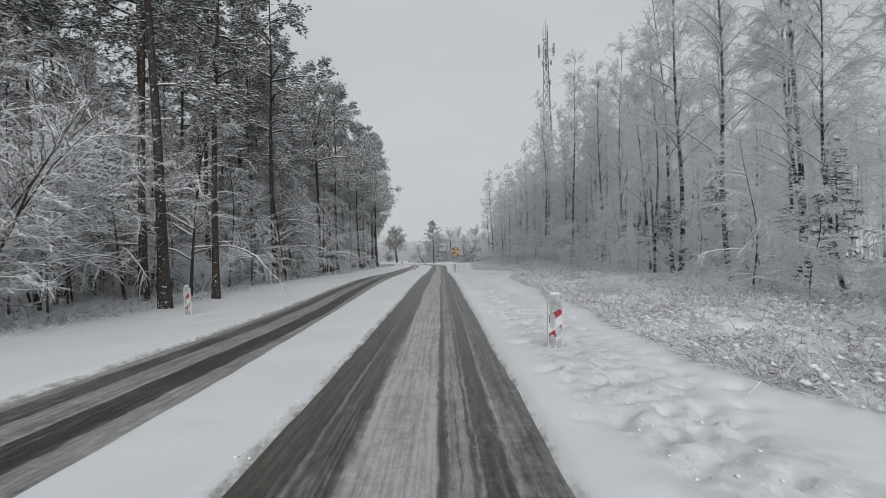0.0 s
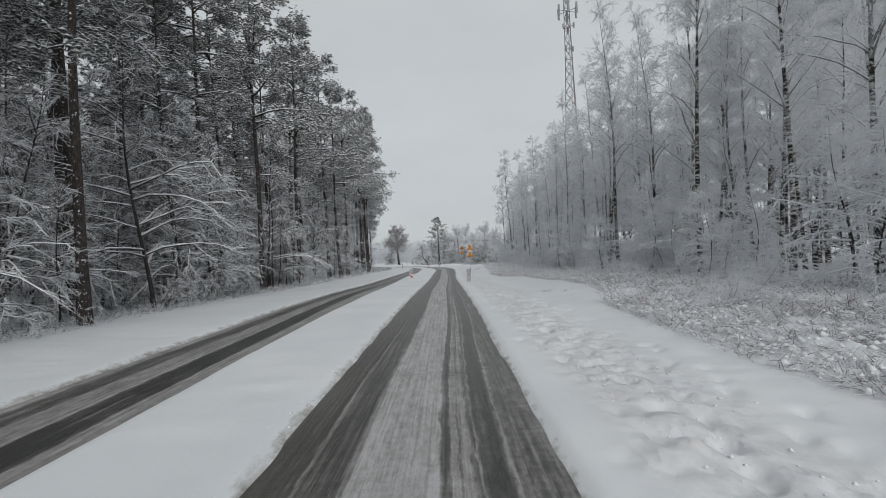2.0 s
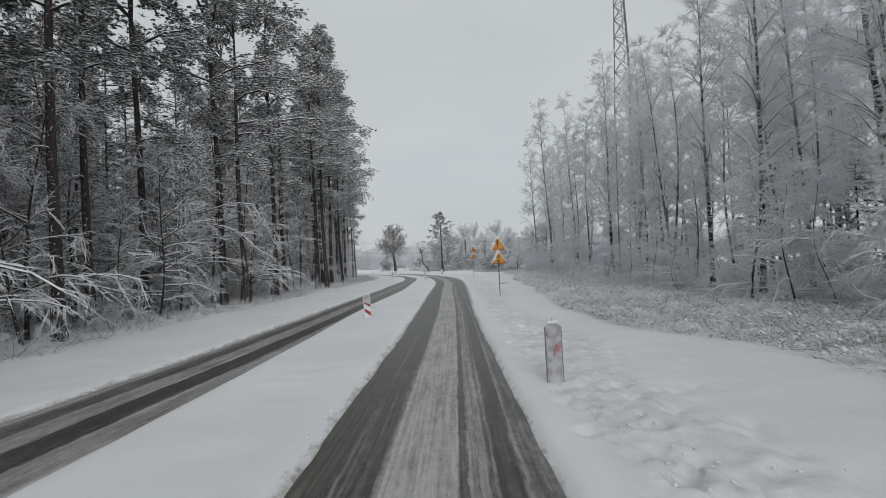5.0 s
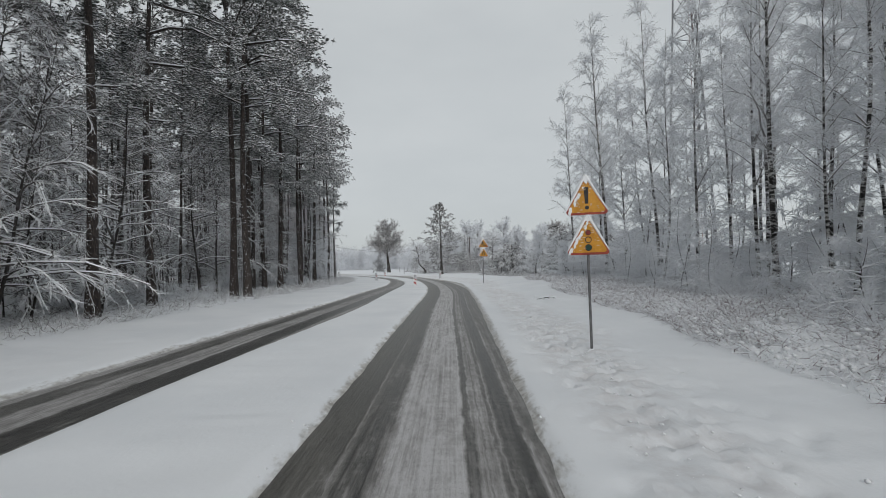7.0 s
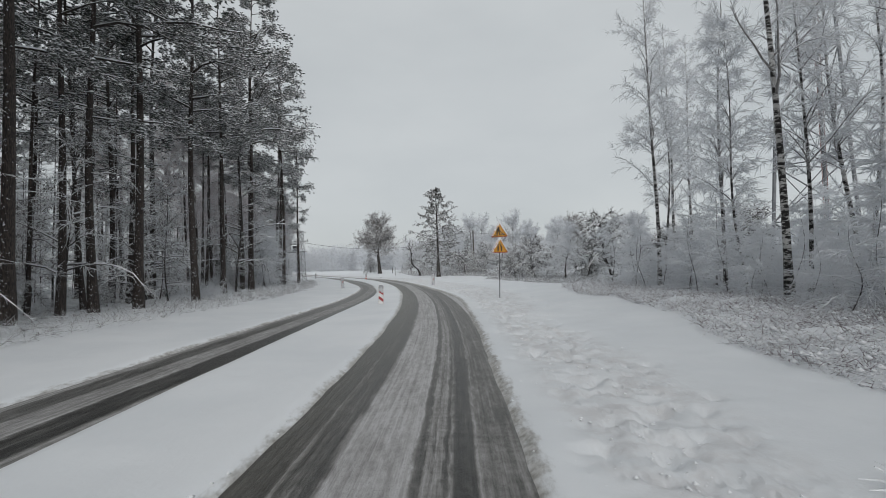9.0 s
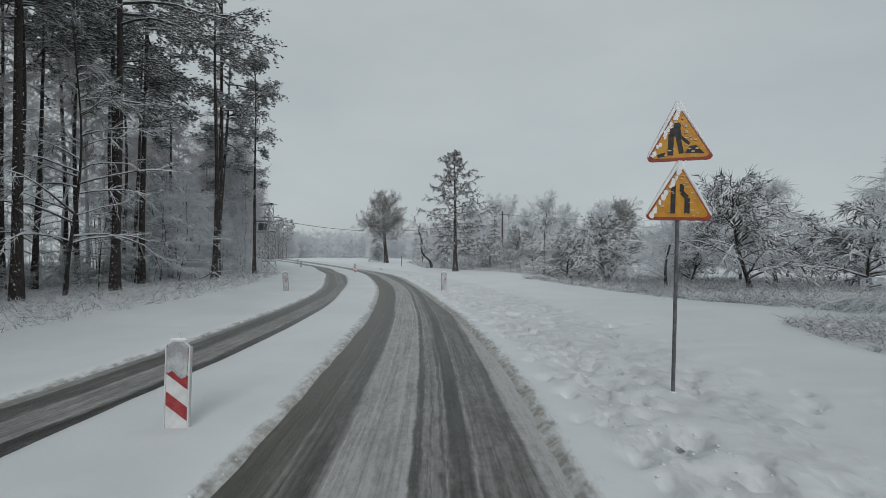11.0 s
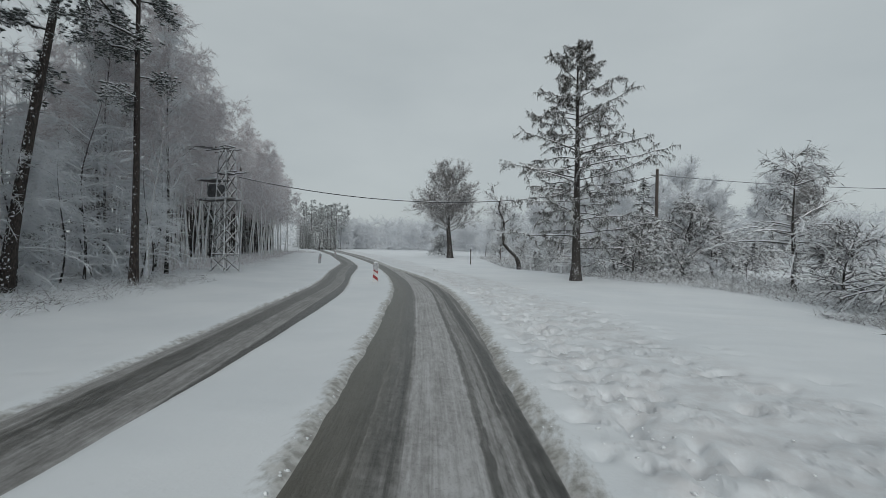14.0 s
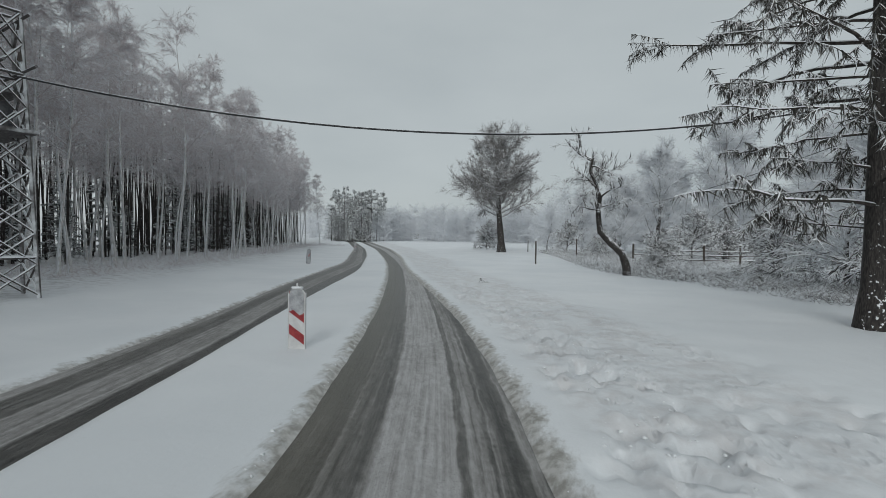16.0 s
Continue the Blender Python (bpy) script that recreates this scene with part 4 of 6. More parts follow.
SAPLINGS = Kind([lambda: birch(31, 8.5, 0.05, 0.12, 2.7, 40, 11, 0.02, m_twig, m_bark_dark, None, "thin bare sapling with snow along its twigs", "sapling", "saplings in the wood", 1.1, True, 0.22),
                 lambda: birch(32, 10.5, 0.065, 0.14, 3.2, 44, 11, -0.015, m_twig, m_bark_dark, None, "thin bare sapling with snow along its twigs", "sapling", "saplings in the wood", 1.1, True, 0.26),
                 lambda: birch(33, 6.5, 0.04, 0.08, 2.4, 36, 11, 0.03, m_twig, m_bark_dark, None, "thin bare sapling with snow along its twigs", "sapling", "saplings in the wood", 1.1, True, 0.16)])
GROVE = Kind([lambda: birch(41, 12.5, 0.075, 0.4, 2.3, 54, 20, 0.008, m_brown_twig, m_pale_stem, None, "young pale-stemmed tree with reddish brown twigs", "young_tree", "young grove beside the road", 0.72, False, 0.85),
              lambda: birch(42, 11.0, 0.062, 0.38, 2.1, 50, 20, -0.01, m_brown_twig, m_pale_stem, None, "young pale-stemmed tree with reddish brown twigs", "young_tree", "young grove beside the road", 0.72, False, 0.85),
              lambda: birch(43, 13.2, 0.085, 0.42, 2.4, 54, 20, 0.0, m_brown_twig, m_pale_stem, None, "young pale-stemmed tree with reddish brown twigs", "young_tree", "young grove beside the road", 0.72, False, 0.85)])
HAZEL = Kind([lambda: bushy(51, "hazel_bush", "large bare hazel bush with every twig snow-covered", "bush", "bushes at the wood's edge", 4.8, 3.6, 13, 28, 30, m_twig, m_frost, 0.8, 0.12, 0.9),
              lambda: bushy(52, "hazel_bush", "large bare hazel bush with every twig snow-covered", "bush", "bushes at the wood's edge", 3.4, 3.0, 11, 22, 28, m_twig, m_twig, 0.75, 0.14, 0.95)])
BRUSH = Kind([lambda: bushy(53, "low_shrub", "low bare shrub bowed under snow", "shrub", "low shrubs along the verge", 0.85, 1.3, 12, 10, 16, m_stalk, m_stalk, 0.7, 0.3, 0.6),
              lambda: bushy(54, "low_shrub", "low bare shrub bowed under snow", "shrub", "low shrubs along the verge", 0.65, 1.2, 12, 10, 16, m_stalk, m_stalk, 0.6, 0.35, 0.6),
              lambda: bushy(55, "low_shrub", "low bare shrub bowed under snow", "shrub", "low shrubs along the verge", 1.5, 1.5, 9, 12, 18, m_stalk, m_frost, 0.85, 0.3, 0.6)])
THORN_LABEL = "spreading dark thorn bush with snow along every twig"
THORN = Kind([lambda: birch(56, 3.6, 0.08, 0.08, 2.4, 44, 14, 0.03, m_thorn, m_bark_dark, None, THORN_LABEL, "thorn_bush", "thorn bushes in the meadow", 1.4, True, 0.45),
              lambda: birch(57, 2.6, 0.07, 0.05, 2.5, 44, 14, -0.05, m_thorn, m_bark_dark, None, THORN_LABEL, "thorn_bush", "thorn bushes in the meadow", 1.4, True, 0.35),
              lambda: birch(58, 4.6, 0.08, 0.08, 2.3, 48, 14, 0.02, m_frost, m_bark_dark, None, "spreading bush white with hoar frost", "thorn_bush", "thorn bushes in the meadow", 1.4, True, 0.7)])
SPRUCES = Kind([lambda: spruce(61, 6.5, 1.7), lambda: spruce(62, 4.8, 1.4)])
BROAD = Kind([lambda: broad_tree(65, "broad bare tree with frosted rounded crown", 9.0, 0.2, 3.2, 0.08, m_frost, 34, 40, "frosted trees along the meadow", 0, 1.3),
              lambda: broad_tree(66, "broad bare tree with frosted rounded crown", 8.0, 0.16, 2.8, 0.08, m_frost, 32, 40, "frosted trees along the meadow", 0.1, 1.3)])

BRAMBLE = Kind([lambda: bushy(75, "bramble", "low tangle of bramble bowed flat under snow", "bramble", "brambles along the verge", 0.75, 1.2, 13, 9, 20, m_twig, m_stalk, 0.55, 0.55, 0.55),
                lambda: bushy(76, "bramble", "low tangle of bramble bowed flat under snow", "bramble", "brambles along the verge", 0.55, 1.1, 13, 9, 20, m_twig, m_stalk, 0.5, 0.6, 0.55)])
BARE_PINES = Kind([lambda: pine(25, 22.5, 0.17, 0.62, 3.0, 330), lambda: pine(26, 21.5, 0.15, 0.6, 2.8, 300, 0.008)])
# ---- the wood beside the opposite lane ----
rnd = random.Random(7)
# stems that stand at the wood's edge: x, y, size, lean to the road
EDGE_STEMS = ((-9.3, 19.2, 1.0, -2.5), (-11.9, 22.2, 1.0, 0), (-9.2, 22.6, 0.95, -1.5), (-10.6, 33.6, 1.0, 0), (-13.5, 46.5, 0.95, 0), (-12.2, 51.0, 1.0, -1),
              (-12.1, 58.8, 1.05, 0), (-14.3, 44.0, 1.0, 0), (-12.8, 70.6, 1.08, -1), (-11.6, 70.9, 0.98, -1), (-14.2, 66.0, 1.05, 0), (-13.6, 62.0, 1.0, 0), (-11.9, 76.0, 1.0, -0.5), (-12.9, 80.6, 1.0, 0),
              (-12.1, 86.3, 1.05, 0), (-11.2, 86.0, 1.05, 0), (-13.8, 91.9, 1.15, 0), (-14.4, 96.2, 1.0, 0.5), (-14.0, 98.3, 1.1, 0.3), (-13.7, 102.4, 1.05, 0))
LATE_STEMS = ((-16.2, 110.4, 1.0, 0), (-16.2, 114.9, 1.1, 0), (-17.9, 117.0, 1.1, 0), (-18.2, 119.3, 1.05, 1.2), (-17.2, 124.6, 1.0, 0), (-18.6, 127.2, 1.1, 0),
              (-19.6, 129.3, 1.0, 9.5), (-18.3, 132.5, 0.85, 0.2))


taken = []


def room_for(x, y, gap):
    if any((x - a) ** 2 + (y - b) ** 2 < gap * gap for a, b in taken):
        return False
    taken.append((x, y))
    return True


for i, (x, y, s, tilt) in enumerate(EDGE_STEMS):
    taken.append((x, y))
    if y > 49 or i % 3 == 0:
        EDGE_PINES.put(set_at(x, y, rnd.uniform(-40, 40), s, (0, tilt)))
    else:
        PINES.put(set_at(x, y, rnd.uniform(0, 360), s, (0, tilt)))
for i, (x, y, s, tilt) in enumerate(LATE_STEMS):
    taken.append((x, y))
    (EDGE_PINES if i in (1, 3, 6, 7) else PINES if i in (0, 2, 5) else BARE_PINES).put(set_at(x, y, rnd.uniform(0, 360), s, (0, tilt)))

# deeper rows
n_set = 0
while n_set < 84:
    y = rnd.uniform(6, 127)
    edge = np.interp(y, (0, 20, 50, 95, 112, 140), (-10, -10, -12.5, -14, -17, -20))
    depth = rnd.uniform(0, 1) ** 1.2 * 22
    x = edge - 1.5 - depth
    if room_for(x, y, 1.5):
        n_set += 1
        kind = BARE_PINES if y > 119 else THIN_PINES if rnd.random() < 0.72 else PINES
        kind.put(set_at(x, y, rnd.uniform(0, 360), rnd.uniform(0.85, 1.1), (rnd.uniform(-1.5, 1.5), rnd.uniform(-1.5, 1.5))))
n_set = 0
while n_set < 7:
    x, y = rnd.uniform(-21, -13.5), rnd.uniform(37, 64)
    if room_for(x, y, 1.4):
        n_set += 1
        PINES.put(set_at(x, y, rnd.uniform(0, 360), rnd.uniform(0.95, 1.08)))
n_set = 0
while n_set < 170:
    y = rnd.uniform(5, 126) if rnd.random() < 0.6 else rnd.uniform(14, 74)
    edge = np.interp(y, (0, 20, 50, 95, 112, 140), (-10.4, -10.4, -12.2, -13.4, -16.2, -19.5))
    x = edge - rnd.uniform(0, 1) ** 1.4 * 14
    if y > 21 and (y < 90 or rnd.random() < 0.45) and room_for(x, y, 0.75):
        n_set += 1
        SAPLINGS.put(set_at(x, y, rnd.uniform(0, 360), rnd.uniform(0.7, 1.2), (rnd.uniform(-4, 4), rnd.uniform(-2, 6))))
n_set = 0
while n_set < 12:
    y = rnd.uniform(86, 112)
    x = np.interp(y, (50, 95, 112, 140), (-12.5, -14, -17, -20)) - 0.8 - rnd.uniform(0, 1) ** 1.2 * 9
    if room_for(x, y, 1.0):
        n_set += 1
        THIN_PINES.put(set_at(x, y, rnd.uniform(0, 360), rnd.uniform(0.9, 1.15), (rnd.uniform(-1.5, 1.5), rnd.uniform(-1.5, 3))))
for x, y, size in ((-15.0, 13.5, 1.0), (-14.0, 17.6, 0.95), (-16.5, 20.2, 1.0), (-17.8, 16.2, 1.05)):
    PINES.put(set_at(x, y, rnd.uniform(0, 360), size))
for x, y, size in ((-13.6, 15.4, 0.9), (-14.8, 11.2, 1.0), (-13.9, 19.6, 0.9), (-16.0, 18.0, 1.1)):
    SAPLINGS.put(set_at(x, y, rnd.uniform(0, 360), size))
for x, y, size in ((-18.6, 112.6, 0.8), (-20.3, 115.2, 0.75), (-21.4, 118.8, 0.85), (-20.2, 121.4, 0.75), (-22.6, 123.6, 0.8), (-21.2, 126.2, 0.75), (-17.6, 109.2, 0.8), (-23.8, 120.6, 0.85)):
    BARE_PINES.put(set_at(x, y, rnd.uniform(0, 360), size, (rnd.uniform(-1, 1), rnd.uniform(-1, 2))))
great_hazel = bushy(59, "hazel_bush", "great hazel bush, every arching twig white with snow", "bush", "bushes at the wood's edge", 6.6, 4.6, 24, 42, 30, m_limb, m_hazel, 1.5, 0.2, 0.95)
great_hazel.matrix_basis = set_at(-11.1, 13.2, 20, 1.0)
n_set = 0
while n_set < 40:
    y = rnd.uniform(21, 127)
    edge = np.interp(y, (0, 20, 50, 95, 112, 140), (-9, -9, -11.2, -12.6, -15.8, -19))
    x = edge - rnd.uniform(-0.3, 6)
    if room_for(x, y, 1.0):
        n_set += 1
        if rnd.random() < 0.4:
            HAZEL.put(set_at(x - 1.2, y, rnd.uniform(0, 360), rnd.uniform(0.5, 0.8)))
        else:
            BRUSH.put(set_at(x, y, rnd.uniform(0, 360), rnd.uniform(0.8, 1.4)), 2)


def far_wood(name, label, rng, spots, height, material, twig_material, twigs, crown_low, k=5, spread=1.4, stem=0.1, fat=1.0):
    """Deep rows of stems with a haze of twigs, too many to tell apart."""
    N = len(spots)
    H = height * rng.uniform(0.75, 1.1, N)
    foot = np.column_stack((spots, land(spots[:, 0], spots[:, 1]) - 0.1))
    P = grow(rng, foot, np.tile((0.0, 0, 1.0), (N, 1)) + rng.normal(0, 0.02, (N, 3)), H, 5, 0, 0.015)
    g = Gather().tubes(P, np.linspace(1, 0.2, 5)[None] * (stem * rng.uniform(0.6, 1.3, N))[:, None], k)
    tagged(new(name, g.mesh(name, material)), label, "trees", kind="stuff")
    m = N * twigs
    w = np.repeat(np.arange(N), twigs)
    p, pw = along(P, w, crown_low + (0.99 - crown_low) * rng.uniform(0, 1, m))
    d = rng.normal(0, 1, (m, 3))
    d[:, 2] = np.abs(d[:, 2]) * 0.4
    L = rng.uniform(0.5, 1.0, m) * spread
    tw = grow(rng, p, d, L, 3, 0.1, 0.2)
    g = Gather().cones(tw[:, 0], tw[:, 2], 0.018 * fat)
    g.twigs(rng, tw, 10, (0.4, 1.2), 0.2 * spread, 0.55 * spread, 0.011 * fat, 0.0, True)
    tagged(new(name + "_twigs", g.mesh(name + "_twigs", twig_material)), label, "trees", kind="stuff")


r1 = np.random.default_rng(91)
sy = r1.uniform(4, 112, 270)
ty = r1.uniform(5, 112, 220)
far_wood("dark_thicket", "dark close thicket between the pines", r1, np.column_stack((np.interp(ty, (0, 20, 50, 95, 112, 140), (-13, -13, -15.5, -17, -20, -24)) - r1.uniform(0, 13, 220), ty)),
         9.5, m_bark_dark, m_deep, 26, 0.04, 3, 1.6, 0.05, 1.3)
far_wood("deep_wood", "deep dark wood of close thin stems", r1, np.column_stack((np.interp(sy, (0, 50, 95, 150), (-24, -27, -29, -36)) - r1.uniform(0, 26, 270), sy)),
         18.5, m_bark_dark, m_deep, 46, 0.05, 4, 2.3, 0.13, 2.2)
cy = r1.uniform(4, 108, 22000)
cx = np.interp(cy, (0, 50, 95, 150), (-15, -17, -20, -28)) - r1.uniform(0, 30, 22000)
deep_crowns = np.column_stack((cx, cy, land(cx, cy) + 8.5 + 11 * r1.uniform(0, 1, 22000) ** 0.8))
canopy = Gather().blades(r1, *spike_tufts(r1, deep_crowns, r1.uniform(0.2, 0.42, 22000), 11, 0.55, None, 0.12))
tagged(new("deep_canopy", canopy.mesh("deep_canopy", m_needles)), "dark snowy needle canopy deep in the wood", "trees", kind="stuff")

# ---- the birch wood beside the near lane ----
BIRCH_STEMS = ((11.7, 18.4, 1.05), (12.15, 18.6, 0.95), (10.6, 24.0, 1.0), (11.3, 28.6, 0.95), (11.2, 32.2, 0.9), (11.6, 36.4, 0.95), (12.8, 43.9, 1.0), (16.6, 52.2, 1.0),
               (15.7, 59.0, 1.0), (11.7, 75.1, 1.05), (10.9, 77.4, 0.95), (10.2, 84.6, 1.0), (10.9, 86.8, 1.0), (12.6, 92.4, 1.0), (9.6, 91.3, 1.05), (11.4, 93.0, 1.1),
               (9.7, 100.2, 1.0), (11.2, 103.0, 0.9), (13.3, 106.1, 0.95), (10.8, 95.2, 0.9), (11.2, 97.4, 0.85), (14.2, 94.0, 1.0), (14.3, 106.4, 0.9), (16.6, 95.6, 1.0))
for x, y, s in BIRCH_STEMS:
    taken.append((x, y))
    BIRCHES.put(set_at(x, y, rnd.uniform(0, 360), s, (rnd.uniform(-1, 1), rnd.uniform(-2.5, 0.5))))
n_set = 0
while n_set < 74:
    y = rnd.uniform(2, 84)
    edge = np.interp(y, (0, 40, 60, 80, 110), (10.5, 11, 11.5, 10.5, 11))
    deep = np.interp(y, (0, 70, 90, 110), (20, 17, 12, 7))
    x = edge + rnd.uniform(0, 1) ** 1.25 * deep
    if room_for(x, y, 1.3):
        n_set += 1
        BIRCHES.put(set_at(x, y, rnd.uniform(0, 360), rnd.uniform(0.75, 1.05), (rnd.uniform(-2, 2), rnd.uniform(-3, 1))))
n_set = 0
while n_set < 24:
    y = rnd.uniform(9, 82)
    x = float(np.interp(y, (0, 40, 60, 80), (9.9, 9.8, 10.2, 9.9))) + rnd.uniform(0, 2.6)
    if room_for(x, y, 1.6):
        n_set += 1
        BIRCHES.put(set_at(x, y, rnd.uniform(0, 360), rnd.uniform(0.8, 1.05), (rnd.uniform(-2, 2), rnd.uniform(-3, 1))))
n_set = 0
while n_set < 40:
    y = rnd.uniform(34, 76)
    x = rnd.uniform(12.5, 25)
    if room_for(x, y, 0.8):
        n_set += 1
        BIRCHES.put(set_at(x, y, rnd.uniform(0, 360), rnd.uniform(0.85, 1.0), (rnd.uniform(-2, 2), rnd.uniform(-3, 1))))
n_set = 0
while n_set < 26:
    y = rnd.uniform(8, 76)
    x = np.interp(y, (8, 76), (15.5, 17)) + rnd.uniform(0, 9)
    if room_for(x, y, 1.2):
        n_set += 1
        SPRUCES.put(set_at(x, y, rnd.uniform(0, 360), rnd.uniform(0.8, 1.35)))
TIERED = "thin-stemmed young tree with snow along its level twigs"
FROSTED = Kind([lambda: birch(81, 4.6, 0.032, 0.07, 2.1, 36, 10, 0.03, m_frost, m_bark_dark, None, TIERED, "young_tree", "young trees under the birches", 1.0, True, 0.12),
                lambda: birch(82, 3.2, 0.026, 0.06, 1.9, 32, 10, -0.03, m_frost, m_bark_dark, None, TIERED, "young_tree", "young trees under the birches", 1.0, True, 0.08),
                lambda: birch(83, 6.0, 0.04, 0.08, 2.3, 40, 10, 0.01, m_frost, m_bark_dark, None, TIERED, "young_tree", "young trees under the birches", 1.0, True, 0.16)])
n_set = 0
while n_set < 165:
    y = rnd.uniform(3, 107)
    x = np.interp(y, (0, 40, 60, 80, 108), (9.5, 9.0, 8.8, 8.6, 9.5)) + rnd.uniform(-0.5, 1) ** 2 * 6
    if room_for(x, y, 0.7):
        n_set += 1
        FROSTED.put(set_at(x, y, rnd.uniform(0, 360), rnd.uniform(0.35, 0.85) * (1.0 if y < 60 else 0.8)))
n_set = 0
while n_set < 40:
    y = rnd.uniform(6, 80)
    x = float(LANE_R(y)) + float(VERGE(y)) + rnd.uniform(1.4, 5)
    if room_for(x, y, 1.0):
        n_set += 1
        BRUSH.put(set_at(x, y, rnd.uniform(0, 360), rnd.uniform(0.6, 1.1)))
n_set = 0
while n_set < 100:
    y = rnd.uniform(4, 104)
    x = float(LANE_R(y)) + float(VERGE(y)) + 0.9 + abs(rnd.gauss(0, 1)) * 2.2
    if room_for(x, y, 0.55):
        n_set += 1
        BRAMBLE.put(set_at(x, y, rnd.uniform(0, 360), rnd.uniform(0.7, 1.25)))
n_set = 0
while n_set < 16:
    x, y = rnd.uniform(12.5, 25), rnd.uniform(67, 94)
    if room_for(x, y, 1.2):
        n_set += 1
        BIRCHES.put(set_at(x, y, rnd.uniform(0, 360), rnd.uniform(0.9, 1.15), (rnd.uniform(-2, 2), rnd.uniform(-2, 1))))
n_set = 0
while n_set < 26:
    x, y = rnd.uniform(10.5, 19), rnd.uniform(74, 105)
    if room_for(x, y, 0.9):
        n_set += 1
        FROSTED.put(set_at(x, y, rnd.uniform(0, 360), rnd.uniform(0.7, 1.1)))
BRUSH.put(set_at(4.0, 39.0, 40, 0.5), 1)
BRUSH.put(set_at(4.7, 38.2, 140, 0.4), 1)

# ---- the open meadow ----
larch_tree = larch()
larch_tree.matrix_basis = set_at(-2.4, 144.3, 25, 1.0)
for x, y, s, v in ((14.4, 121.5, 1.6, 0), (10.4, 122.5, 1.15, 2), (8.2, 126.4, 1.15, 0), (6.9, 132.8, 1.2, 1), (19.5, 120.5, 1.5, 1), (24.5, 119.0, 1.6, 0), (17.5, 124.5, 1.3, 2),
                   (7.6, 140.2, 0.95, 1), (10.4, 132.6, 1.05, 1), (13.5, 126.5, 1.0, 0), (17.6, 128.4, 1.3, 2), (20.6, 126.8, 1.0, 0), (15.2, 130.5, 0.9, 1), (24.0, 126, 1.2, 2),
                   (23, 130, 1.2, 0), (28, 128, 1.3, 2), (12.5, 137, 1.0, 0), (18, 137, 1.1, 1), (26, 137, 1.3, 0)):
    THORN.put(set_at(x, y, rnd.uniform(0, 360), s), v)
for x, y, s, v in ((1.2, 149.0, 1.15, 1), (4.0, 149.4, 1.25, 0), (4.6, 151.5, 1.1, 2), (6.6, 152, 1.0, 0), (0.6, 152.5, 1.2, 2), (9, 153, 0.9, 1), (3.6, 147.6, 0.7, 1), (-1.2, 153.5, 0.7, 1)):
    THORN.put(set_at(x, y, rnd.uniform(0, 360), s), v)
SPRUCES.put(set_at(1.9, 149.6, 0, 0.95), 0)
tiered_tree = birch(84, 6.1, 0.1, 0.16, 3.0, 44, 12, 0.0, m_twig, m_bark_dark, None, "small dark tree with level tiers of snowy twigs", "young_tree", "", 1.3, True, 0.1)
tiered_tree.matrix_basis = set_at(6.3, 141.1, 30, 1.0)
for x, y, s in ((34, 166, 0.9), (8.5, 178, 1.2), (12.5, 184, 1.4), (17, 187, 1.4), (3.5, 181, 1.3), (22, 181, 1.4), (-2.0, 183, 1.15), (0.5, 190, 1.3), (6, 190, 1.4), (-5.5, 181, 0.95),
                (38, 176, 1.1), (47, 182, 1.2), (-9, 196, 0.85), (-5, 200, 1.0)):
    BROAD.put(set_at(x, y, rnd.uniform(0, 360), s * 1.06))
for x, y, s, v in ((-3.5, 166, 0.75, 1), (-1, 171, 1.0, 0), (2, 175, 1.1, 1), (5.5, 174, 1.0, 0), (9.5, 173, 1.1, 1), (13.5, 175, 1.2, 0), (18, 173, 1.0, 1), (-4.6, 158.3, 0.45, 1),
                   (-10.5, 185, 0.9, 0), (-13, 191, 1.0, 2), (-7, 178, 0.8, 1), (-21.5, 196, 0.9, 1), (-23, 205, 1.1, 0)):
    THORN.put(set_at(x, y, rnd.uniform(0, 360), s), v)
oak = broad_tree(67, "large bare oak with dense frosted round crown", 10.2, 0.32, 4.2, 0.36, m_grey_twig, 50, 60, "", 0, 0.9)
oak.matrix_basis = set_at(-17.3, 184.5, 0, 1.3)
willow = broad_tree(69, "round willow with a close dome of fine grey twigs", 11.0, 0.3, 5.8, 0.06, m_grey_twig, 60, 70, "", 0, 0.9)
willow.matrix_basis = set_at(27.4, 187.5, 0, 1.05)


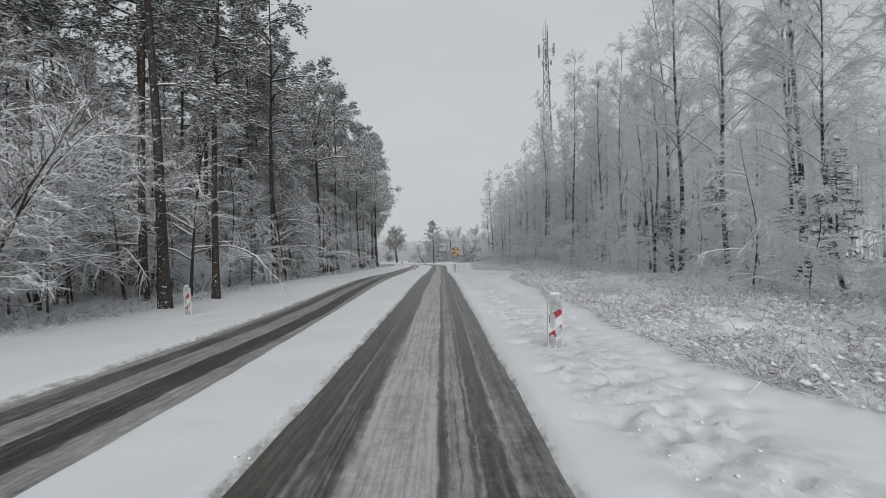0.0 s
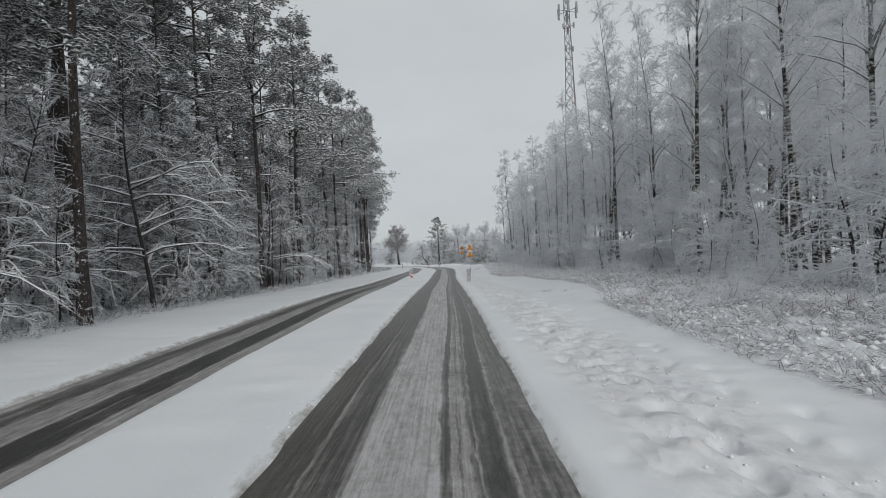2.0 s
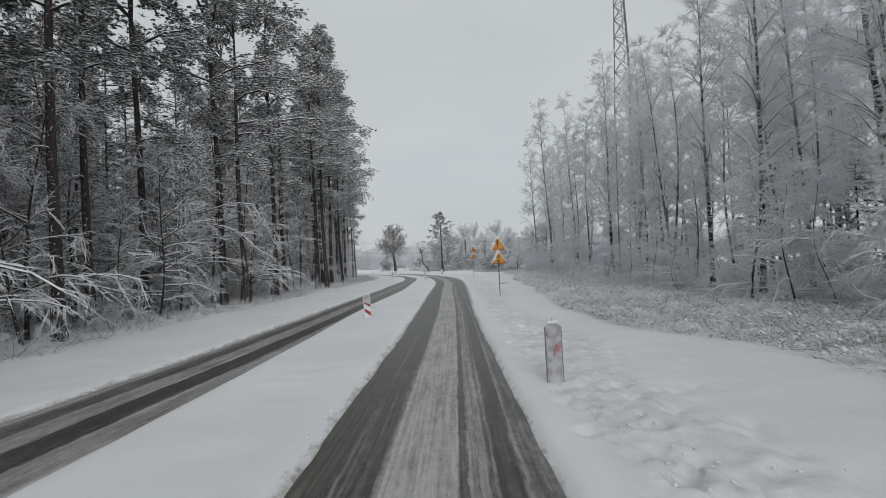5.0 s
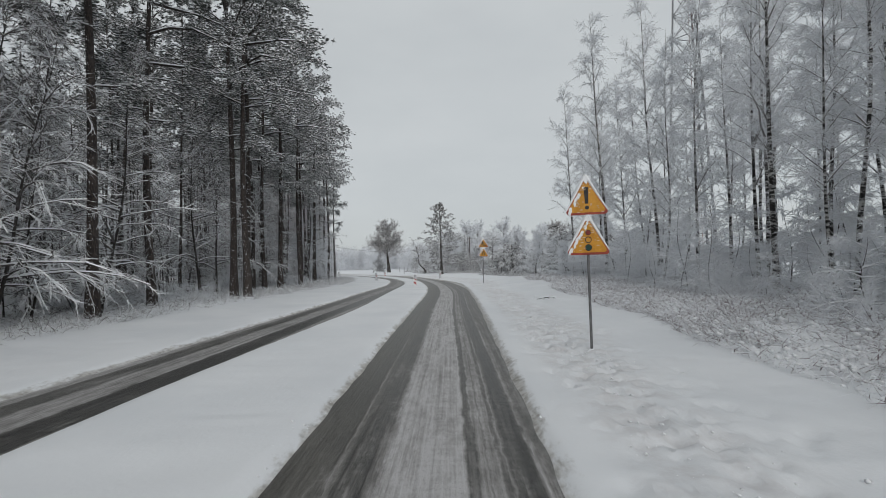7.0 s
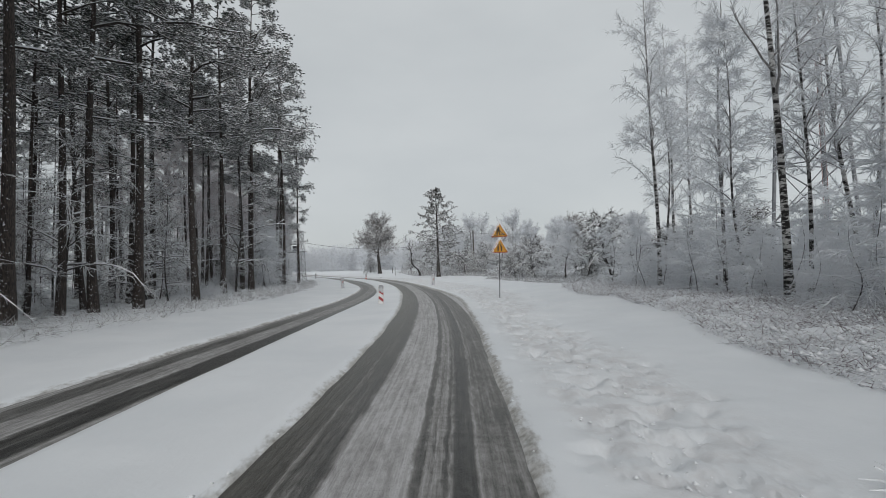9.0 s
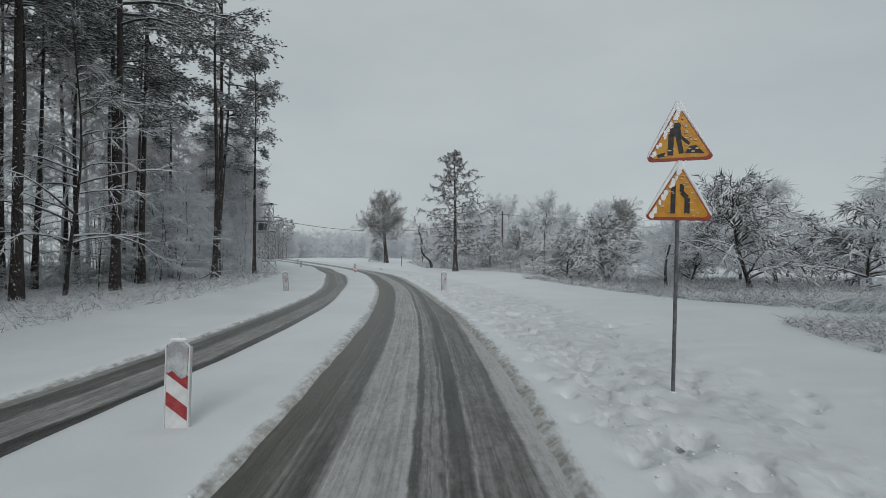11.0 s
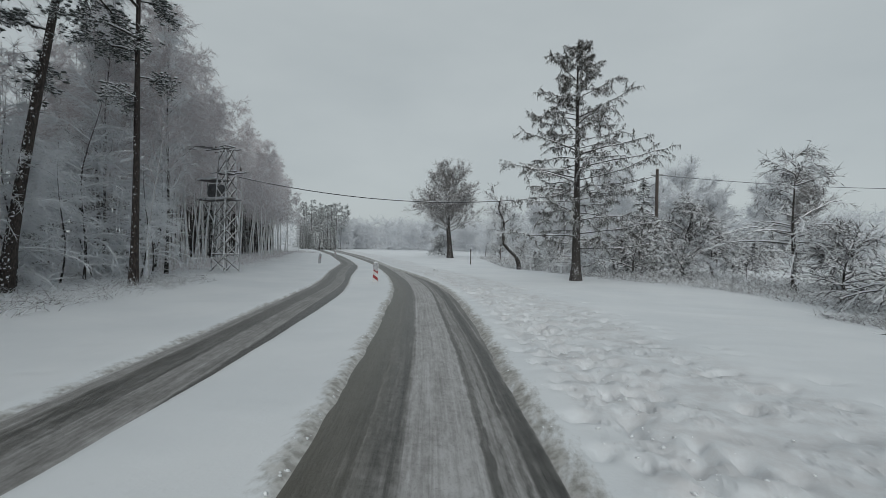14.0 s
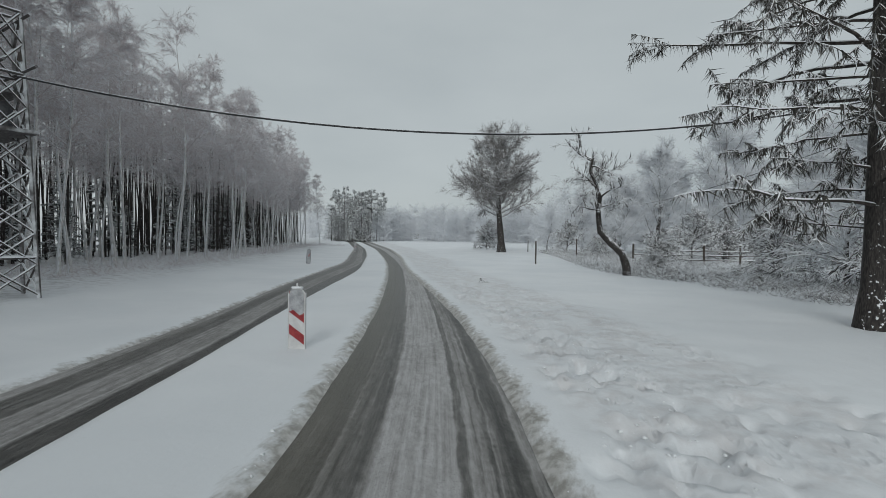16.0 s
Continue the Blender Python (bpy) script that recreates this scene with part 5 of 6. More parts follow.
def crooked_tree():
    """A bent old fruit tree: the stem leans away, then turns upright into a ragged crown."""
    rng = np.random.default_rng(68)
    thing = empty_thing("crooked_tree", "old crooked fruit tree with bent dark stem", "tree")
    bend = np.array(((0.55, 0, -0.1), (0.5, 0, 0.5), (0.3, 0, 1.1), (-0.25, 0, 1.6), (-0.7, 0, 2.1), (-0.8, 0, 2.9), (-0.75, 0, 3.7), (-0.95, 0, 4.4), (-1.2, 0, 5.0), (-1.1, 0, 5.6)))
    part("trunk", Gather().tubes(bend[None], np.linspace(0.2, 0.06, 10)[None], 8).mesh("crooked_trunk", m_bark_dark, True), thing)
    n = 18
    at, _ = along(bend[None], np.zeros(n, int), rng.uniform(0.52, 1.0, n))
    an = rng.uniform(0, 6.28, n)
    lb = grow(rng, at, np.stack((np.cos(an), np.sin(an), rng.uniform(0.1, 1.0, n)), 1), rng.uniform(0.8, 1.9, n), 6, 0.1, 0.25)
    g = Gather().tubes(lb, np.tile(np.linspace(0.05, 0.014, 6), (n, 1)), 5)
    m = n * 9
    w = np.repeat(np.arange(n), 9)
    p, pw = along(lb, w, rng.uniform(0.15, 1, m))
    s = grow(rng, p, sideways(rng, pw, rng.uniform(0.5, 1.1, m)), rng.uniform(0.3, 0.9, m), 4, 0.1, 0.2)
    g.tubes(s, np.tile(np.array((0.018, 0.015, 0.012, 0.008)), (m, 1)), 3)
    part("branchwork", g.mesh("crooked_limbs", m_limb), thing)
    part("crown", Gather().twigs(rng, s, 16, (0.4, 1.1), 0.1, 0.45, 0.016).mesh("crooked_twigs", m_twig), thing)
    return thing


crooked_tree().matrix_basis = set_at(-6.6, 157.0, 0, 1.0)

# ---- the young grove past the pylon ----
n_set = 0
while n_set < 88:
    y = 137 + rnd.uniform(0, 1) ** 1.3 * 60
    edge = np.interp(y, (136, 143, 150, 160, 170, 190), (-22.0, -24.2, -26.6, -31, -36, -46))
    x = edge - rnd.uniform(0, 1) ** 1.5 * 9
    if room_for(x, y, 0.75):
        n_set += 1
        GROVE.put(set_at(x, y, rnd.uniform(0, 360), rnd.uniform(0.85, 1.12), (rnd.uniform(-2, 2), rnd.uniform(-2, 2))))
for x, y, s in ((-20.3, 135.2, 0.9), (-21.8, 136.2, 1.0)):
    GROVE.put(set_at(x, y, rnd.uniform(0, 360), s, (rnd.uniform(-2, 2), rnd.uniform(-2, 3))))
for x, y, s in ((-21.6, 137.6, 0.75), (-23.4, 138.8, 0.8), (-22.9, 135.5, 0.8), (-25.5, 140.5, 0.85), (-24.6, 136.6, 0.9)):
    BIRCHES.put(set_at(x, y, rnd.uniform(0, 360), s))
n_set = 0
while n_set < 18:
    y = rnd.uniform(108, 138)
    x = np.interp(y, (108, 140), (-18.5, -23.5)) - rnd.uniform(0, 9)
    if room_for(x, y, 0.8):
        n_set += 1
        GROVE.put(set_at(x, y, rnd.uniform(0, 360), rnd.uniform(0.95, 1.3), (rnd.uniform(-2, 2), rnd.uniform(-2, 2))))

n_set = 0
while n_set < 22:
    y = rnd.uniform(117, 139)
    x = np.interp(y, (119, 128, 139), (-16.8, -18.6, -21.8)) - rnd.uniform(0, 1) ** 1.3 * 6
    if room_for(x, y, 0.8):
        n_set += 1
        FROSTED.put(set_at(x, y, rnd.uniform(0, 360), rnd.uniform(0.8, 1.3), (rnd.uniform(-5, 5), rnd.uniform(-3, 7))), 2 if n_set % 3 else 0)

# ---- distant woods ----
r2 = np.random.default_rng(92)
py = r2.uniform(111, 140, 80)
far_wood("pale_thicket", "pale snowy thicket behind the bend", r2, np.column_stack((np.interp(py, (111, 140), (-27, -32)) - r2.uniform(0, 18, 80), py)),
         11.0, m_pale_stem, m_frost, 40, 0.1, 4, 1.9, 0.06, 1.6)
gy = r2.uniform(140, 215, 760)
# inner stems wear dark bark: shade between the pale front stems, put into colour
far_wood("deep_grove", "close-set young grove stems, bark darkened as shade in the gaps", r2, np.column_stack((np.interp(gy, (136, 150, 170, 190, 215), (-28, -32, -40, -50, -64)) - r2.uniform(0, 16, 760) ** 0.9, gy)),
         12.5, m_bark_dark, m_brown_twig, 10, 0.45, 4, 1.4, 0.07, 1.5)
fx = np.concatenate((r2.uniform(-150, 190, 260), r2.uniform(-75, 0, 160)))
far_wood("distant_trees", "distant frosted trees along the fields", r2, np.column_stack((fx, 236 + np.abs(fx) * 0.1 + r2.uniform(0, 40, 420))), 8.5, m_pale_limb, m_frost, 56, 0.05, 4, 2.8, 0.06, 4.5)
bx = r2.uniform(-14, 46, 150)
far_wood("frosted_belt", "belt of frosted trees behind the meadow", r2, np.column_stack((bx, 196 + r2.uniform(0, 26, 150))), 8.5, m_pale_limb, m_frost, 36, 0.06, 4, 2.3, 0.07, 3.0)
fx = r2.uniform(30, 130, 170)
far_wood("meadow_trees", "frosted trees at the far side of the meadow", r2, np.column_stack((fx, 150 + r2.uniform(0, 50, 170))), 6.0, m_bark_dark, m_frost, 40, 0.05, 4, 2.4, 0.05, 5.0)
fx = r2.uniform(26, 58, 210)
far_wood("deep_birches", "deep frosted birch wood", r2, np.column_stack((fx, r2.uniform(-5, 78, 210))), 14.0, m_pale_stem, m_frost, 38, 0.2, 4, 2.6, 0.08, 2.2)
for i in range(22):
    y = 139 + i * 2.4
    SPRUCES.put(set_at(float(np.interp(y, (136, 150, 170, 195), (-29.5, -33.5, -42.5, -53.5))) - rnd.uniform(-1, 3), y, rnd.uniform(0, 360), rnd.uniform(0.7, 1.2)))
for i in range(9):
    SPRUCES.put(set_at(rnd.uniform(8, 24), rnd.uniform(196, 215), rnd.uniform(0, 360), rnd.uniform(1.1, 1.5)))
for i in range(14):
    SPRUCES.put(set_at(rnd.uniform(-70, -60), rnd.uniform(232, 238), rnd.uniform(0, 360), rnd.uniform(1.0, 1.5)))
for i in range(22):
    EDGE_PINES.put(set_at(rnd.uniform(-71, -60), rnd.uniform(236, 250), rnd.uniform(0, 360), rnd.uniform(0.5, 0.62)))


def undergrowth(name, label, rng, count, spot, lo, hi, material):
    """Loose grass and bramble stalks bent under snow."""
    xy = spot(rng, count)
    x, y = xy[:, 0], xy[:, 1]
    keep = soft_noise(x * 0.7, y * 0.7, 21) + 0.6 * soft_noise(x * 2.1, y * 2.1, 22) > rng.uniform(-0.75, 0.35, len(x))
    x, y = x[keep], y[keep]
    n = len(x)
    foot = np.column_stack((x, y, land(x, y) - 0.03))
    d = rng.normal(0, 0.75, (n, 3))
    d[:, 2] = 0.75
    tip = foot + unit(d) * rng.uniform(lo, hi, n)[:, None]
    g = Gather().blades(rng, foot, tip, 0.006 * rng.uniform(0.6, 1.4, n))
    side = tip + rng.normal(0, 0.16, (n, 3)) * np.array((1, 1, 0.5))
    g.blades(rng, foot * 0.35 + tip * 0.65, side, 0.006)
    third = tip + rng.normal(0, 0.14, (n, 3)) * np.array((1, 1, 0.4))
    g.blades(rng, foot * 0.55 + tip * 0.45, third, 0.006)
    tagged(new(name, g.mesh(name, material)), label, "undergrowth", kind="stuff")


def right_strip(rng, n):
    y = rng.uniform(2, 106, n)
    return np.column_stack((LANE_R(y) + VERGE(y) + 0.9 * soft_noise(y * 0.3, y * 0, 2) + np.abs(rng.normal(0, 1, n)) * 4.2, y))


def left_strip(rng, n):
    y = rng.uniform(5, 136, n)
    return np.column_stack((FAR_L(y) - 4.0 - np.abs(rng.normal(0, 1, n)) * 3.2, y))


def meadow_strip(rng, n):
    y = rng.uniform(119, 190, n)
    return np.column_stack((np.interp(y, (112, 125, 140, 147, 160, 190), (7, 7.5, 4, -1.5, -7.5, -14)) + np.abs(rng.normal(0, 1, n)) * 6, y))


def grove_strip(rng, n):
    y = rng.uniform(136, 200, n)
    return np.column_stack((np.interp(y, (136, 143, 150, 160, 170, 190), (-21.3, -23.4, -25.8, -30.2, -35, -45)) - np.abs(rng.normal(0, 1, n)) * 3.0, y))


undergrowth("grove_undergrowth", "brown stalks and brush at the foot of the grove", np.random.default_rng(97), 9000, grove_strip, 0.2, 0.7, m_brown_twig)
undergrowth("verge_undergrowth", "matted grass and bramble stalks white with snow", np.random.default_rng(93), 150000, right_strip, 0.07, 0.36, m_stalk)
undergrowth("wood_edge_undergrowth", "snowy stalks and fallen twigs under the pines", np.random.default_rng(94), 30000, left_strip, 0.1, 0.5, m_twig)
def scrub_strip(rng, n):
    y = rng.uniform(108, 134, n)
    return np.column_stack((np.interp(y, (108, 118, 126, 134), (9.5, 7.2, 4.6, 3.6)) + rng.uniform(0, 1, n) ** 1.4 * 22, y))


undergrowth("scrub_undergrowth", "low dry scrub and grass tufts poking through snow", np.random.default_rng(99), 42000, scrub_strip, 0.08, 0.42, m_twig)
undergrowth("meadow_undergrowth", "tall dry meadow grass powdered with snow", np.random.default_rng(95), 70000, meadow_strip, 0.15, 0.6, m_twig)



def snow_tufts():
    """Pads of snow borne up on the matted grass."""
    rng = np.random.default_rng(98)
    xy = right_strip(rng, 26000)
    c = np.column_stack((xy, land(xy[:, 0], xy[:, 1]) + rng.uniform(0.02, 0.2, len(xy))))
    g = Gather().add(*lumps(rng, c, 0.015 + 0.06 * rng.uniform(0, 1, len(xy)) ** 2, 0.65))
    tagged(new("snow_tufts", g.mesh("snow_tufts", m_snowcap, True)), "pads of snow lying on the matted grass", "snow", kind="stuff")


snow_tufts()


def snow_clods():
    """Loose clods thrown up along the trodden verge and the ploughed edges."""
    rng = np.random.default_rng(96)
    n = 6000
    y = rng.uniform(3, 150, n)
    near_side = rng.uniform(0, 1, n) < 0.75
    out = np.where(near_side, np.maximum(0.08, np.where(rng.uniform(0, 1, n) < 0.3, np.abs(rng.normal(0, 1, n)) * 1.2, rng.normal(1.2, 0.4, n))), 0.02 + np.abs(rng.normal(0, 0.16, n)))
    x = np.where(near_side, LANE_R(y) + out, LANE_L(y) - out)
    z = RISE(y) - 0.05 + (land(x, y) - RISE(y) + 0.05) * smooth((out + 0.1) / 0.24)
    g = Gather().add(*lumps(rng, np.column_stack((x, y, z)), 0.008 + 0.024 * rng.uniform(0, 1, n) ** 2, 0.6))
    tagged(new("snow_clods", g.mesh("snow_clods", m_snowcap, True)), "loose clods of snow along the verge", "snow", kind="stuff")


snow_clods()
# ---- small builders ----
def bm_part(name, bm, material, parent, label=""):
    me = bpy.data.meshes.new(name)
    bmesh.ops.recalc_face_normals(bm, faces=bm.faces)
    bm.to_mesh(me)
    bm.free()
    me.materials.append(material)
    return part(name, me, parent, label)


def plate(outline, y0, y1, bevel=0.0):
    """A flat piece with the outline (x, z), from y0 (front) to y1 (back)."""
    bm = bmesh.new()
    f = [bm.verts.new((x, y0, z)) for x, z in outline]
    b = [bm.verts.new((x, y1, z)) for x, z in outline]
    bm.faces.new(f)
    bm.faces.new(b[::-1])
    n = len(f)
    for i in range(n):
        bm.faces.new((f[i], b[i], b[(i + 1) % n], f[(i + 1) % n]))
    if bevel:
        bmesh.ops.bevel(bm, geom=list(bm.edges), offset=bevel, segments=1, affect="EDGES")
    return bm


def block(x0, x1, y0, y1, z0, z1, bevel=0.0):
    bm = bmesh.new()
    bmesh.ops.create_cube(bm, size=1)
    for v in bm.verts:
        v.co = ((x0 + x1) / 2 + v.co.x * (x1 - x0), (y0 + y1) / 2 + v.co.y * (y1 - y0), (z0 + z1) / 2 + v.co.z * (z1 - z0))
    if bevel:
        bmesh.ops.bevel(bm, geom=list(bm.edges), offset=bevel, segments=2, affect="EDGES")
    return bm


def bar(a, b, r, k=6, r2=None):
    g = Gather()
    g.tubes(np.array((a, b), float)[None], np.array((r, r2 or r))[None], k)
    v, f = g.v[0], g.f[0].tolist()
    g.f.append(np.array([list(range(k))[::-1]])), g.f.append(np.array([list(range(k, 2 * k))]))
    return g


def snow_patch(rng, cx, cz, w, h, y, grit=9):
    """An uneven plaster of snow on an upright face."""
    pts = []
    for i in range(grit * 2):
        a = 2 * math.pi * i / (grit * 2)
        r = rng.uniform(0.72, 1.12)
        pts.append((cx + math.cos(a) * w / 2 * r, cz + math.sin(a) * h / 2 * r))
    return plate(pts, y - rng.uniform(0.008, 0.014), y)


def snow_mound(radius, height, seed):
    """A low heap of snow drifted against a foot."""
    rng = np.random.default_rng(seed)
    k, rings = 14, 5
    a = np.arange(k) * 2 * math.pi / k
    wob = rng.uniform(0.8, 1.2, k)
    g = Gather()
    v = [(radius * wob[j] * r * math.cos(a[j]), radius * wob[j] * r * math.sin(a[j]), -0.12 + (height + 0.12) * (1 - r * r) ** 1.2) for r in np.linspace(1, 0.08, rings) for j in range(k)]
    f = [(i * k + j, i * k + (j + 1) % k, (i + 1) * k + (j + 1) % k, (i + 1) * k + j) for i in range(rings - 1) for j in range(k)]
    g.add(v, f)
    return g.mesh("snow_mound", m_snowcap, True)


# ---- guide boards ----
def guide_board(seed, rising, label, low, patches=()):
    rng = random.Random(seed)
    thing = empty_thing("guide_board", label, "guide board", "red and white boards along the roadworks")
    w, h = 0.115, 0.92
    outline = [(-w, -0.1), (w, -0.1), (w, h - 0.06), (w - 0.05, h), (-w + 0.05, h), (-w, h - 0.06)]
    bm_part("panel", plate(outline, -0.02, 0.02, 0.004), m_board_white, thing)
    for side in (-1, 1):
        bm_part("edge_strip", block(side * (w + 0.007) - 0.007, side * (w + 0.007) + 0.007, -0.026, 0.026, -0.1, h - 0.06, 0.003), m_board_edge if low < 0.1 else m_board_white, thing, "edge strip")
    for z in (0.1, 0.42, 0.72):
        k = 0.16 if rising else -0.16
        lo = z + max(0, -k)
        tips = [(-w + 0.006, lo), (w - 0.006, lo + k), (w - 0.006, min(lo + k + 0.14, h - 0.07)), (-w + 0.006, min(lo + 0.14, h - 0.07))]
        bm_part("stripe", plate(tips, -0.024, -0.0205), m_board_red, thing, "red slanting stripe")
    part("lamp_peg", bar((0, 0, h), (0, 0, h + 0.08), 0.014, 8).mesh("lamp_peg", m_board_white), thing)
    bm_part("snow_cap", block(-0.09, 0.09, -0.03, 0.03, h - 0.005, h + 0.03, 0.014), m_snowcap, thing, "cap of snow")
    left = [(-w + 0.003 + rng.uniform(0, 0.012), h - 0.05 - (h - 0.05 - low) * i / 9) for i in range(10)]
    right = [(w - 0.003 - rng.uniform(0, 0.012), z + rng.uniform(-0.01, 0.01)) for _, z in left[::-1]]
    foot = [(w * (0.8 - 0.4 * i), low - 0.03 + rng.uniform(-0.05, 0.05)) for i in range(5)]
    top = [(-0.06, h - 0.01), (0.06, h - 0.01)]
    bm_part("snow_crust", plate(left[::-1] + top + right[::-1] + foot, -0.034, -0.022, 0.003), m_crust, thing, "grey-white snow crust on the face")
    for cx, cz, pw, ph in patches:
        bm_part("snow_patch", snow_patch(rng, cx, cz, pw, ph, -0.0245), m_crust, thing, "snow plastered on the face")
    if low < 0.1:
        bm_part("stripe", plate([(-0.02, 0.4), (0.1, 0.54), (0.1, 0.66), (0.02, 0.58), (-0.02, 0.5)], -0.0365, -0.0345), m_board_faded, thing, "red stripe showing through the crust")
    return thing


near = Kind([lambda: guide_board(1, True, "white guide board with red stripes, its face crusted with snow", 0.03)])
half = Kind([lambda: guide_board(3, True, "white guide board with red stripes, patched with snow", 0.66, ((-0.06, 0.5, 0.1, 0.34), (0.05, 0.28, 0.13, 0.16), (-0.05, 0.1, 0.12, 0.3), (0.07, 0.05, 0.09, 0.2)))])
mid = Kind([lambda: guide_board(2, False, "white guide board with red stripes, snow on its upper half", 0.6)])
half.put(set_at(1.98, 11.1, 3, 0.97, (2, 1.5), 0.0))
near.put(set_at(1.38, 51.7, -2, 0.97, (0, 0), 0.0))
near.put(set_at(-1.9, 118.65, 14, 1.0, (-2, 1), 0.0))
half.put(set_at(-7.6, 17.5, -20, 0.95, (0, -5), 0.0))
near.put(set_at(-9.5, 117.5, 8, 1.0, (0, -4), 0.0))
mid.put(set_at(-3.3, 62.2, 2, 1.0, (0, -3), 0.03))
mid.put(set_at(-3.4, 99.7, 5, 1.0, (0, 1), 0.03))
mid.put(set_at(-11.72, 139.3, 16, 1.02, (0, 0), 0.03))
near.put(set_at(-24.0, 158.0, 18, 0.95, (0, 3), 0.0))
near.put(set_at(-33.2, 181.0, 22, 0.95, (0, 0), 0.0))


# ---- road signs ----
def rounded_triangle(side, r=0.06, n=4):
    h = side * math.sqrt(3) / 2
    corners = ((-side / 2 + r * 1.732, r, 210), (side / 2 - r * 1.732, r, 330), (0, h - 2 * r, 90))
    return [(cx + r * math.cos(radians(a0 - 60 + 120 * i / n)), cz + r * math.sin(radians(a0 - 60 + 120 * i / n))) for cx, cz, a0 in corners for i in range(n + 1)]


MARK_LABELS = {"sign_black": "black sign mark", "signal_red": "dark red signal disc", "signal_green": "dark green signal disc", "sign_yellow": "yellow signal disc"}


def warning_plate(post, z, side, symbols, seed, tilt=0.0):
    """A triangular plate on a post: red border, yellow field, black signs, snow along its slopes."""
    rng = random.Random(seed)
    back = bm_part("sign_plate", plate(rounded_triangle(side), -0.045, -0.03, 0.003), m_sign_red, post, "red-bordered triangular plate")
    back.matrix_basis = pose(0, 0, z, 0, tilt, 0)
    s2 = side * 0.86
    field = plate([(x, zz + 0.042) for x, zz in rounded_triangle(s2, 0.045)], -0.049, -0.0455)
    bm_part("yellow_field", field, m_sign_yellow, back, "yellow field")
    for name, outline, paint, proud in symbols:
        bm_part(name, plate(outline, -0.0535 - proud, -0.0495 - proud), paint, back, MARK_LABELS[paint.name])
    h = side * 0.866
    for i in range(22):
        t = rng.uniform(0.04, 1.0)
        bm_part("snow_patch", snow_patch(rng, -side / 2 * (1 - t) + 0.05 + rng.uniform(0, 0.03), h * t * 0.97 + 0.0, rng.uniform(0.025, 0.07), rng.uniform(0.04, 0.1), -0.05, 5), m_snowcap, back)
    for i in range(26):
        t = rng.uniform(0.06, 0.8)
        u = rng.uniform(0.25, 0.9) * rng.choice((-1, 1))
        bm_part("snow_patch", snow_patch(rng, u * side / 2 * (1 - t) * 0.8, h * t, rng.uniform(0.02, 0.07), rng.uniform(0.01, 0.026), -0.05, 4), m_sign_film, back)
    bm_part("snow_patch", snow_patch(rng, 0, h - 0.07, 0.1, 0.12, -0.052, 6), m_snowcap, back)
    for sx in (-1, 1):
        cap = Gather().tubes(np.array(((sx * side / 2 * 0.9, -0.038, 0.07), (sx * side / 4, -0.038, h * 0.5), (0.0, -0.038, h + 0.005)))[None], np.array(((0.012, 0.024, 0.03),)), 6)
        part("snow_cap", cap.mesh("sign_snow", m_snowcap, True), back, "ridge of snow on the upper edge")
    part("clamp", bar((-0.06, -0.022, h * 0.3), (0.06, -0.022, h * 0.3), 0.014).mesh("clamp", m_steel), back)
    return back


def strip(x0, z0, x1, z1, w):
    dx, dz = x1 - x0, z1 - z0
    n = math.hypot(dx, dz)
    ox, oz = -dz / n * w / 2, dx / n * w / 2
    return [(x0 + ox, z0 + oz), (x0 - ox, z0 - oz), (x1 - ox, z1 - oz), (x1 + ox, z1 + oz)]


def disc(cx, cz, r, n=14):
    return [(cx + r * math.cos(2 * math.pi * i / n), cz + r * math.sin(2 * math.pi * i / n)) for i in range(n)]


def sign_post(label, low, side, upper, lower, seed, tilt):
    thing = empty_thing("road_sign", label, "road sign", "yellow warning signs")
    part("post", bar((0, 0, -0.2), (0, 0, low + side * 1.72), 0.024, 10).mesh("post", m_steel, False), thing, "grey steel post")
    warning_plate(thing, low, side, lower, seed, 0)
    warning_plate(thing, low + side * 0.875, side, upper, seed + 1, tilt)
    part("snow_foot", snow_mound(0.16, 0.035, seed), thing)
    return thing


def black(*marks):
    return tuple((name, outline, m_sign_black, 0.0) for name, outline in marks)


bang = black(("bar_mark", [(-0.028, 0.2), (0.028, 0.2), (0.042, 0.5), (-0.042, 0.5)]), ("dot_mark", disc(0, 0.13, 0.036)))
lights = black(("lamp_ring", disc(0, 0.13, 0.062)), ("lamp_ring", disc(0, 0.27, 0.06)), ("lamp_ring", disc(0, 0.4, 0.05))) + (
    ("lamp_disc", disc(0, 0.13, 0.047), m_lamp_green, 0.0045), ("lamp_disc", disc(0, 0.27, 0.045), m_sign_yellow, 0.0045), ("lamp_disc", disc(0, 0.4, 0.038), m_lamp_red, 0.0045))
narrow = black(("lane_mark", strip(-0.075, 0.09, -0.075, 0.47, 0.06)), ("lane_mark", strip(0.1, 0.09, 0.1, 0.3, 0.065)), ("lane_mark", strip(0.1, 0.3, 0.03, 0.37, 0.06)), ("lane_mark", strip(0.03, 0.37, 0.03, 0.48, 0.05)))
works = black(("works_mark", strip(-0.12, 0.08, -0.1, 0.36, 0.07)), ("works_mark", strip(0.02, 0.1, -0.02, 0.34, 0.06)), ("works_mark", strip(-0.12, 0.38, 0.02, 0.4, 0.12)),
         ("works_mark", strip(-0.02, 0.36, 0.12, 0.22, 0.04)), ("works_mark", [(0.06, 0.1), (0.3, 0.09), (0.2, 0.2), (0.12, 0.19)]), ("works_mark", strip(-0.28, 0.07, -0.18, 0.1, 0.05)),
         ("works_mark", disc(-0.02, 0.47, 0.045)))
